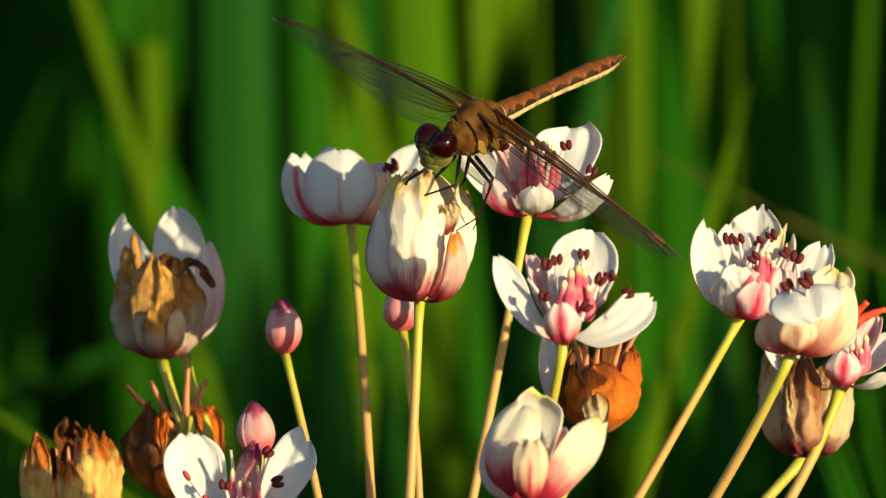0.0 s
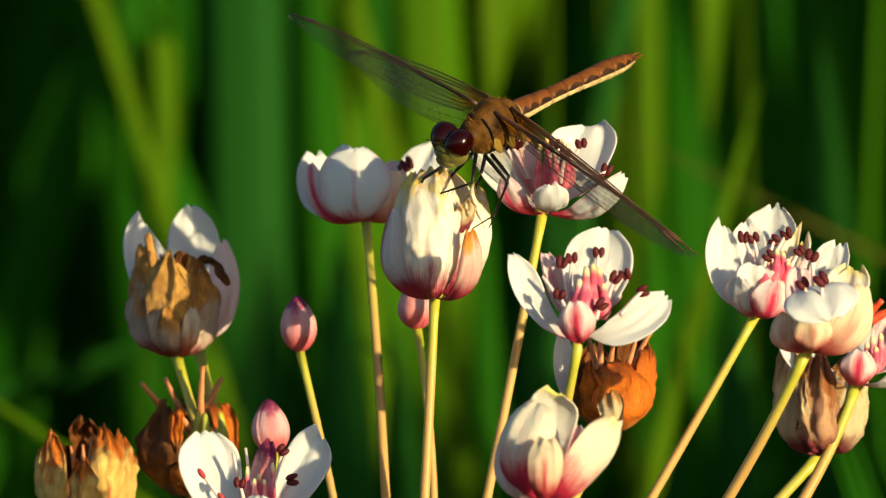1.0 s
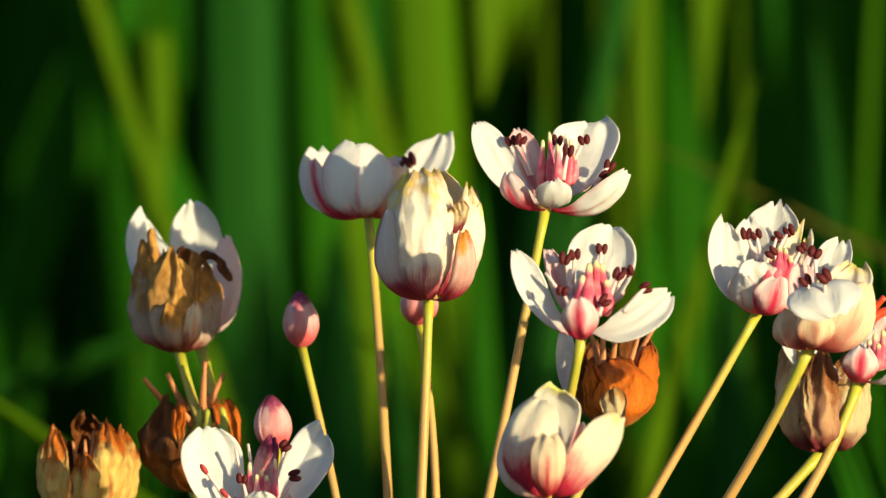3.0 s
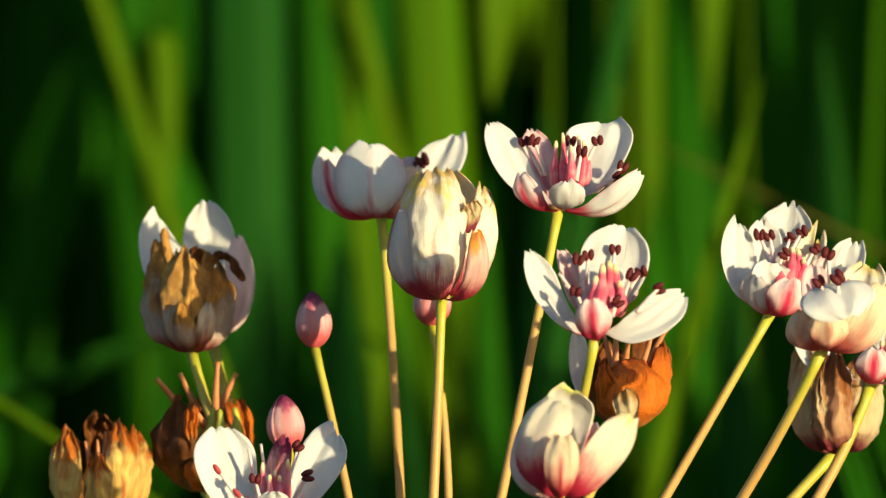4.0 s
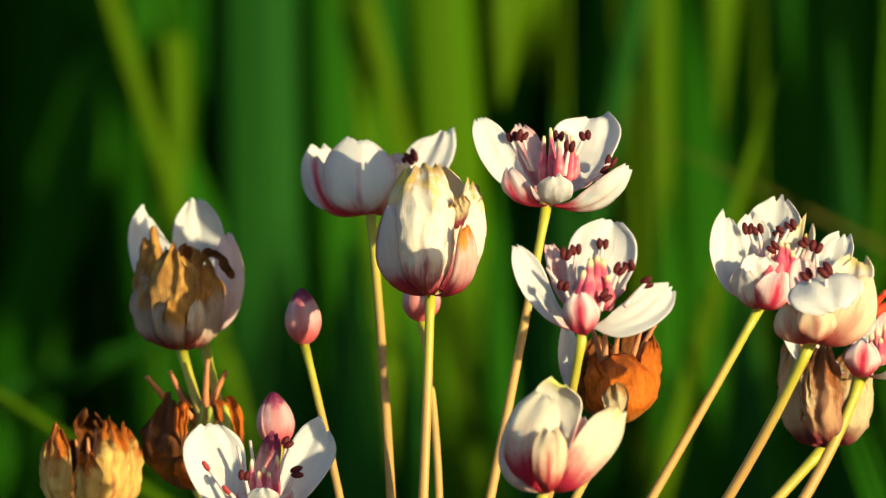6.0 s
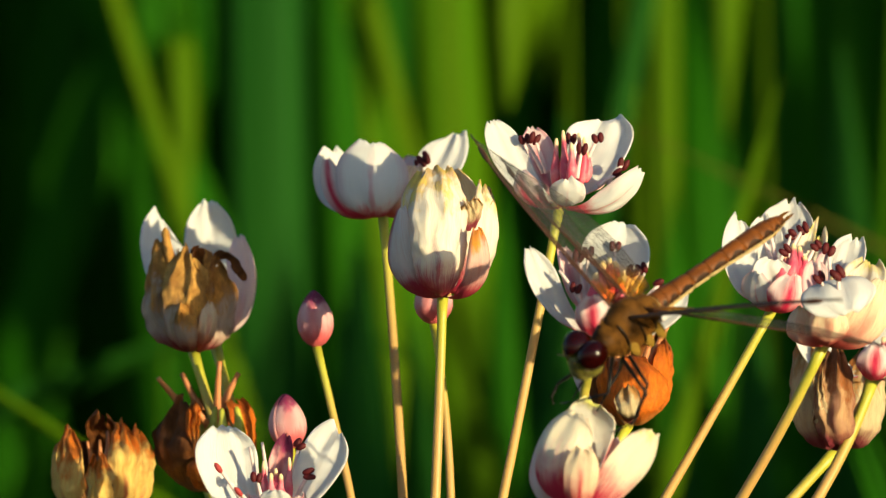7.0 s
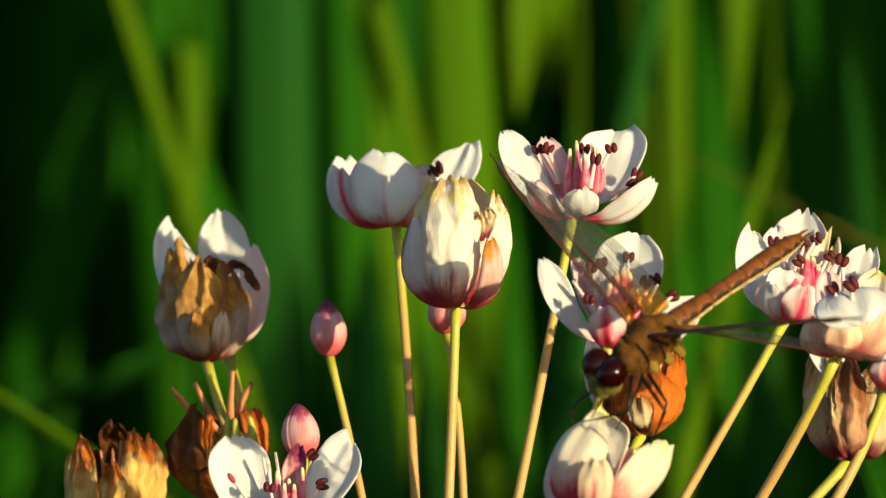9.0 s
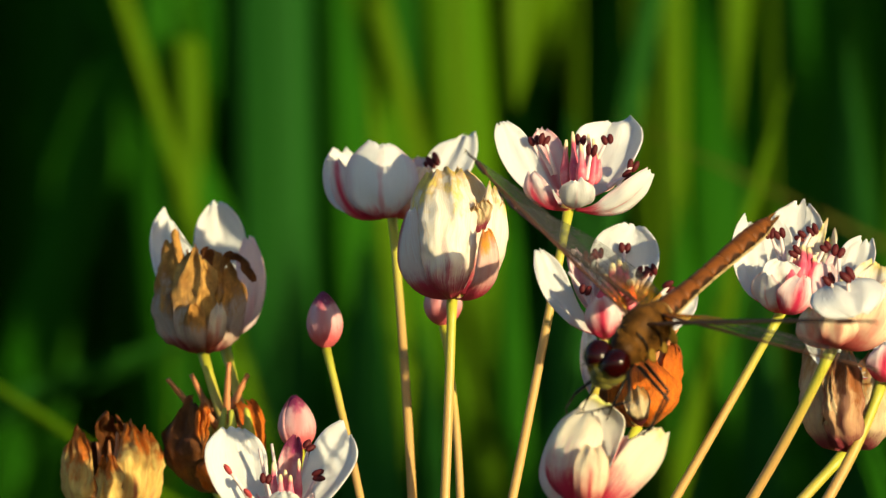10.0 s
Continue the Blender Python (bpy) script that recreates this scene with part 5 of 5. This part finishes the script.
def hanging_leaf(foot, crest, end, width, facing, material, label):
    """A long leaf that rises from the water, arches over at its crest and lets its tip hang."""
    a, b, e = Vector(foot), Vector(crest), Vector(end)
    f = radians(facing)
    across, out = Vector((math.cos(f), math.sin(f), 0)), Vector((math.sin(f), -math.cos(f), 0))
    bm = bmesh.new()
    rise = bend(a, a.lerp(b, 0.5) + Vector((0, 0, 0.1)), b, 14)[:-1]
    path = rise + bend(b, b + (b - a) * 0.10 + Vector(((e.x - b.x) * 0.3, 0, 0)), e, 22)
    n = len(path) - 1
    front, back = [], []
    for i, p in enumerate(path):
        u = i / n
        w = width / 2 * (0.1 + 0.9 * min(1, max(0, (u - 0.36) / 0.12))) * (1 if u < 0.78 else max(0.03, 1 - ((u - 0.78) / 0.22) ** 2.4))
        front.append([bm.verts.new(p - a + across * v * w + out * 0.25 * w * (1 - abs(v))) for v in (-1, -0.5, 0, 0.5, 1)])
        back.append([bm.verts.new(q.co - out * 0.0006) for q in front[-1]])
    uv_of = lambda i, j: (i / n * 3, j / 4)
    grid_faces(bm, front, uv_of)
    grid_faces(bm, back, uv_of, flip=True)
    for side in (0, -1):
        grid_faces(bm, [[p[side], q[side]] for p, q in zip(front, back)], lambda i, j: (i / n * 3, 0.0), flip=side == 0)
    ob = part("reed_leaf", bm, material, None)
    ob.location = a
    bm = bmesh.new()
    tube(bm, [p - a + out * width * 0.125 for p in path[:-1]], [0.05 * width * (1 - 0.9 * i / n) for i in range(n)], 6)
    part("midrib", bm, material, ob)
    return tagged(ob, label, "reed", group="reed leaves behind the flowers")


GREEN, YELLOW, BLUE, STRAW = "green strap-shaped reed leaf", "sunlit yellow-green reed leaf", "dull blue-green broad reed leaf", "straw-brown dry reed leaf"
reed_leaf((-0.0600, 0.750, 0.5000), -0.320, 0.0040, 20, LEAF_YELLOW, YELLOW)
reed_leaf((-0.0133, 0.900, 0.5000), -0.200, 0.0069, 20, LEAF_MID, GREEN)
reed_leaf((-0.0476, 0.900, 0.5000), -0.020, 0.0192, 5, LEAF_BLUE, BLUE)
reed_leaf((0.0015, 0.950, 0.5000), -0.060, 0.0170, 25, LEAF_OLIVE, YELLOW)
reed_leaf((0.0002, 0.800, 0.5000), -0.050, 0.0030, 25, LEAF_YELLOW, YELLOW)
reed_leaf((0.0297, 0.700, 0.5000), 0.200, 0.0057, 0, LEAF_BLUE, BLUE)
reed_leaf((0.0504, 0.850, 0.5000), 0.000, 0.0070, 20, LEAF_YELLOW, YELLOW)
reed_leaf((0.0510, 0.800, 0.5000), 0.000, 0.0127, 28, LEAF_DEEP, GREEN, top=0.515, tip=0.12)
reed_leaf((0.0644, 1.000, 0.5000), -0.010, 0.0120, 0, LEAF_DEEP, GREEN, top=0.532, tip=0.12)
reed_leaf((0.0553, 0.550, 0.5000), 0.270, 0.0053, 35, LEAF_YELLOW, YELLOW, top=0.536, tip=0.12)
reed_leaf((0.0468, 0.600, 0.5216), -2.100, 0.0038, 10, LEAF_DRY, STRAW, tip=0.1, top=0.53)
reed_leaf((0.1071, 0.900, 0.5000), 0.050, 0.0025, 15, LEAF_MID, GREEN)
reed_leaf((0.1080, 1.200, 0.5000), -0.000, 0.0300, 2, LEAF_DEEP, GREEN)
reed_leaf((0.0424, 1.250, 0.5000), 0.030, 0.0150, -25, LEAF_DEEP, GREEN)
reed_leaf((-0.1290, 1.330, 0.5000), 0.080, 0.0220, -36, LEAF, GREEN)
reed_leaf((0.1290, 1.330, 0.5000), -0.040, 0.0200, -20, LEAF_DEEP, GREEN)
reed_leaf((-0.1235, 1.300, 0.5000), 0.330, 0.0200, -8, LEAF_DEEP, GREEN)
reed_leaf((-0.0790, 1.050, 0.5300), -0.420, 0.0150, 5, LEAF_DEEP, GREEN)
reed_leaf((-0.0849, 0.800, 0.4734), 2.600, 0.0277, 34, LEAF_BLUE, BLUE, tip=0.06, top=0.488)
reed_leaf((-0.0671, 0.400, 0.4638), -1.500, 0.0046, -5, LEAF_YELLOW, YELLOW, tip=0.1, top=0.494)
reed_leaf((-0.0361, 1.200, 0.5000), -0.050, 0.0132, 0, LEAF, GREEN)
reed_leaf((-0.0238, 1.200, 0.5000), -0.000, 0.0193, -10, LEAF, GREEN)
reed_leaf((-0.0130, 0.800, 0.5300), -0.260, 0.0050, 15, LEAF_YELLOW, YELLOW)
reed_leaf((-0.0126, 1.000, 0.5000), -0.020, 0.0093, 15, LEAF, GREEN, top=0.506, tip=0.12)
reed_leaf((0.0108, 0.900, 0.5000), -0.020, 0.0100, 5, LEAF_DEEP, GREEN, top=0.52, tip=0.12)
reed_leaf((-0.0898, 1.200, 0.5000), -0.100, 0.0133, -5, LEAF, GREEN)
reed_leaf((0.0743, 1.150, 0.5000), 0.000, 0.0244, 8, LEAF_DEEP, GREEN)
reed_leaf((-0.0274, 1.100, 0.5000), -0.020, 0.0145, 12, LEAF, GREEN)
reed_leaf((-0.0171, 0.720, 0.5000), -0.120, 0.0062, 35, LEAF_YELLOW, YELLOW, top=0.546, tip=0.12)
reed_leaf((0.0904, 1.150, 0.5000), 0.030, 0.0130, 8, LEAF, GREEN)
reed_leaf((-0.0290, 0.950, 0.5000), -0.030, 0.0084, 15, LEAF_DEEP, GREEN, top=0.637, tip=0.12)
reed_leaf((-0.0723, 1.000, 0.5000), -0.250, 0.0091, 10, LEAF_DEEP, GREEN)
reed_leaf((-0.0380, 1.000, 0.5000), 0.020, 0.0076, 10, LEAF, GREEN)
# six leaves turned off the sun, added to stand in for shade
reed_leaf((-0.0232, 0.700, 0.5000), -0.030, 0.0226, -48, LEAF_BLUE, BLUE, top=0.503, tip=0.12)
reed_leaf((-0.0106, 0.700, 0.5000), -0.030, 0.0170, -48, LEAF_BLUE, BLUE, top=0.485, tip=0.12)
reed_leaf((0.0235, 0.750, 0.5000), -0.000, 0.0214, -48, LEAF_BLUE, BLUE, top=0.533, tip=0.12)
reed_leaf((0.0650, 0.700, 0.5000), -0.020, 0.0151, -48, LEAF_BLUE, BLUE, top=0.503, tip=0.12)
reed_leaf((0.0512, 0.720, 0.5000), -0.000, 0.0103, -42, LEAF_BLUE, BLUE, top=0.475, tip=0.12)
reed_leaf((0.0905, 0.800, 0.5000), -0.010, 0.0200, -48, LEAF_BLUE, BLUE, top=0.551, tip=0.12)
hanging_leaf((0.0602, 0.770, 0), (0.0356, 0.760, 0.5996), (0.0114, 0.740, 0.5337), 0.0261, 42, LEAF_YELLOW, YELLOW)
hanging_leaf((0.0266, 0.810, 0), (0.0253, 0.800, 0.5927), (0.0200, 0.780, 0.5398), 0.0160, 42, LEAF_YELLOW, YELLOW)
hanging_leaf((0.0798, 0.830, 0), (0.0717, 0.820, 0.5992), (0.0634, 0.800, 0.5282), 0.0123, 35, LEAF_YELLOW, YELLOW)
hanging_leaf((-0.0790, 0.770, 0), (-0.0664, 0.760, 0.5290), (-0.0628, 0.750, 0.5030), 0.0062, 12, LEAF_YELLOW, YELLOW)
hanging_leaf((-0.0612, 0.880, 0), (-0.0736, 0.870, 0.6021), (-0.0605, 0.850, 0.5360), 0.0083, 5, LEAF, GREEN)

# the thick of the reed bed, too many leaves to count; its open edge off to the right is unseen, added for shade
rnd = random.Random(12)
bm = bmesh.new()
for k in range(3000):
    x = rnd.uniform(-2.4, 3.0)
    edge = 1.30 if x < 0.22 else max(-1.4, 1.12 - 1.02 * (x - 0.22))
    y = edge + 3.0 * rnd.random() ** 1.3
    blade(bm, Vector((x, y, 0)), rnd.uniform(1.2, 1.9), rnd.uniform(0.012, 0.026), (rnd.gauss(0, 0.10), rnd.gauss(0, 0.06)), rnd.uniform(-80, 80),
          0.1 * rnd.random(), rows=7, cols=2)
for k in range(700):
    # low shoots out of view along the open edge, added to shade the lower leaves
    x = rnd.uniform(0.2, 1.0)
    y = 1.05 - 1.05 * x + rnd.uniform(-0.45, 0.3)
    blade(bm, Vector((x, y, 0)), rnd.uniform(0.42, 0.58), rnd.uniform(0.010, 0.020), (rnd.gauss(0, 0.05), rnd.gauss(0, 0.04)), rnd.uniform(-80, 80),
          0.05 * rnd.random(), rows=5, cols=2)
for k in range(900):
    # nearer unseen shoots, added to keep low sun off the leaves' lower parts
    x = rnd.uniform(0.14, 0.5)
    y = 1.05 - 1.05 * x + rnd.uniform(-0.45, 0.2)
    blade(bm, Vector((x, y, 0)), rnd.uniform(0.43, 0.53), rnd.uniform(0.010, 0.020), (rnd.gauss(0, 0.03), rnd.gauss(0, 0.03)), rnd.uniform(-80, 80),
          0.05 * rnd.random(), rows=5, cols=2)
bed = part("reed_bed", bm, LEAF_DEEP, None)
tagged(bed, "dense dark green reed bed standing in water", "reeds", kind="stuff")

# ---------------------------------------------------------------- what moves

# seconds and millimetres by which the wind carries the umbel to the right
SWAY = [
    (0, -0.3), (0.5, 0.01), (1, 0.08), (1.5, -0.06),
    (1.7, 1.2), (2, 0.86), (2.5, 0.89), (2.7, 0.89),
    (3.8, 1.99), (4, 1.99), (4.5, 0.0), (5, 0.14),
    (5.5, -1.11), (5.7, -1.11), (6.8, -0.17), (7, -0.17),
    (7.5, 0.64), (8, -0.76), (8.5, -0.45), (9, 0.4),
    (9.5, -0.19), (10, 0.07),
]
# the closed flower under the dragonfly: seconds, right and up in millimetres
BOB_C = [(0, 1.06, 0.55), (1.0, 1.1, 0.58), (2.0, 1.25, 0.68), (2.3, 1.25, 0.68), (2.4, 0.8, 0.1), (2.5, 0.4, -1.15), (2.6, 0.1, -0.9), (2.8, -0.15, 0.5), (3.1, 0.1, -0.3), (3.5, 0, 0.1),
         (3.8, 0, 0), (10.0, 0, 0)]
# the pale low flower, pressed down once the dragonfly is back
BOB_G = [(0, 0, 0), (6.4, 0, 0), (6.6, 2.0, -2.0), (6.8, 3.1, -1.1), (7.0, 2.9, -1.25), (7.5, 2.9, -1.2), (8.0, 3.1, -1.1), (8.5, 3.2, -1.15), (9.0, 3.05, -1.2), (9.5, 2.95, -1.0), (10.0, 2.95, -0.85)]
# where the dragonfly's thorax is: seconds, place, forward, up
FLY = [
    (0, (0.00626, -0.0040, 0.51614), (-0.68, -0.66, -0.31), (0.12, -0.38, 0.92), True),
    (1, (0.00640, -0.0040, 0.51614), (-0.68, -0.66, -0.31), (0.12, -0.38, 0.92), True),
    (2, (0.00668, -0.0040, 0.51621), (-0.68, -0.66, -0.31), (0.12, -0.38, 0.92), True),
    (2.3, (0.00633, -0.0040, 0.51671), (-0.68, -0.66, -0.31), (0.12, -0.38, 0.92), True),
    (2.4, (0.01200, -0.0060, 0.52950), (-0.5, -0.85, -0.1), (0.1, -0.2, 0.97), True),
    (2.5, (0.02614, 0.0000, 0.55864), (-0.4, -0.85, 0.2), (0.1, 0.1, 0.97), False),
    (2.8, (0.07257, 0.1000, 0.63794), (0.1, -0.95, 0.2), (0, 0.1, 0.97), False),
    (3.4, (0.10138, -0.2000, 0.64744), (0.5, -0.8, 0.1), (0, 0.1, 0.97), False),
    (5.4, (0.09682, -0.3000, 0.61243), (0.2, -0.9, 0.1), (0, 0.1, 0.97), False),
    (6, (0.07449, -0.0600, 0.56281), (-0.45, -0.85, 0.1), (0.1, -0.1, 0.97), False),
    (6.3, (0.03800, -0.0600, 0.51080), (-0.55, -0.75, -0.1), (0.2, -0.4, 0.85), False),
    (6.5, (0.02088, -0.0600, 0.49088), (-0.705, -0.547, -0.45), (0.2, -0.42, 0.88), True),
    (6.8, (0.02048, -0.0600, 0.49148), (-0.705, -0.547, -0.45), (0.2, -0.42, 0.88), True),
    (7, (0.02021, -0.0600, 0.49081), (-0.705, -0.547, -0.45), (0.2, -0.42, 0.88), True),
    (7.5, (0.02068, -0.0600, 0.49007), (-0.705, -0.547, -0.45), (0.2, -0.42, 0.88), True),
    (8.5, (0.02101, -0.0600, 0.49000), (-0.705, -0.547, -0.45), (0.2, -0.42, 0.88), True),
    (9, (0.02088, -0.0600, 0.48993), (-0.705, -0.547, -0.45), (0.2, -0.42, 0.88), True),
    (9.3, (0.02101, -0.0600, 0.48993), (-0.705, -0.547, -0.45), (0.2, -0.42, 0.88), True),
    (9.5, (0.02071, -0.0600, 0.49003), (-0.59, -0.656, -0.475), (0.2, -0.42, 0.88), True),
    (10, (0.02076, -0.0600, 0.49017), (-0.59, -0.656, -0.475), (0.2, -0.42, 0.88), True),
]


def sway_at(t):
    for (a, p), (b, q) in zip(SWAY, SWAY[1:]):
        if a <= t <= b:
            s = (t - a) / (b - a)
            s = s * s * (3 - 2 * s)
            return p + (q - p) * s
    return SWAY[-1][1]


def motions():
    walk(plant, [(t, Matrix.Translation(FOOT) @ Matrix.Rotation(math.atan(dx * MM / 0.5), 4, "Y")) for t, dx in SWAY])
    for head, rows in ((flower_c, BOB_C), (flower_g, BOB_G)):
        reach = head.top.translation.length
        home = NODE - FOOT
        walk(head.ob, [(t, Matrix.Translation(home + Vector((0, 0, up * MM))) @ Matrix.Rotation(math.atan(dx * MM / reach), 4, "Y")) for t, dx, up in rows])
    body = []
    for t, place, forward, up, swung in FLY:
        drift = Vector((sway_at(t) * MM if swung else 0, 0, 0))
        body.append((t, Matrix.Translation(Vector(place) + drift) @ axes(forward, up)))
    walk(dragonfly, body)
    for name, ob in WINGS.items():
        rows = []
        for t, kind in BEATS:
            along, edge = HOLD[kind][name]
            x = Vector(along).normalized()
            y = Vector(edge)
            y = (y - x * y.dot(x)).normalized()
            side = 1 if name.startswith("left") else -1
            turn = Matrix((x, y * side, x.cross(y * side))).transposed().to_4x4()
            rows.append((t, Matrix.Translation(Vector(ROOTS[name]) * MM) @ turn))
        walk(ob, rows)


HOLD = {
    'perched': {'left_fore': ((-0.306, 0.866, -0.395), (0.451, 0.514, 0.729)), 'left_hind': ((-0.279, 0.838, -0.469), (0.495, 0.563, 0.661)), 'right_fore': ((0.07, -0.991, 0.116), (0.43, 0.493, 0.756)), 'right_hind': ((-0.119, -0.986, -0.113), (0.376, 0.432, 0.82))},
    'perched_low': {'left_fore': ((-0.208, 0.861, 0.465), (0.929, 0.024, 0.37)), 'left_hind': ((-0.449, 0.892, 0.059), (0.776, 0.356, 0.521)), 'right_fore': ((-0.189, -0.954, 0.234), (0.886, -0.063, 0.459)), 'right_hind': ((-0.208, -0.97, 0.127), (0.841, -0.111, 0.529))},
    'perched_late': {'left_fore': ((-0.118, 0.899, 0.422), (0.912, -0.069, 0.404)), 'left_hind': ((-0.076, 0.98, 0.184), (0.896, -0.014, 0.444)), 'right_fore': ((-0.224, -0.951, 0.213), (0.859, -0.09, 0.504)), 'right_hind': ((-0.289, -0.957, -0.031), (0.852, -0.272, 0.447))},
    'raised': {'left_fore': ((0.1, 0.8, 0.6), (1, 0, 0)), 'left_hind': ((-0.1, 0.8, 0.6), (1, 0, 0)), 'right_fore': ((0.1, -0.8, 0.6), (1, 0, 0)), 'right_hind': ((-0.1, -0.8, 0.6), (1, 0, 0))},
    'lowered': {'left_fore': ((0.15, 0.85, -0.4), (1, 0, 0.2)), 'left_hind': ((-0.05, 0.85, -0.4), (1, 0, 0.2)), 'right_fore': ((0.15, -0.85, -0.4), (1, 0, 0.2)), 'right_hind': ((-0.05, -0.85, -0.4), (1, 0, 0.2))},
}
BEATS = [(0, 'perched'), (2.3, 'perched'), (2.3667, 'lowered')] + [
    (2.4 + 0.0667 * k, ('raised', 'lowered')[k % 2]) for k in range(12)] + [
    (6.0 + 0.0667 * k, ('raised', 'lowered')[k % 2]) for k in range(8)] + [(6.6, 'perched_low'), (9.4, 'perched_low'), (9.6, 'perched_late'), (10.0, 'perched_late')]
motions()
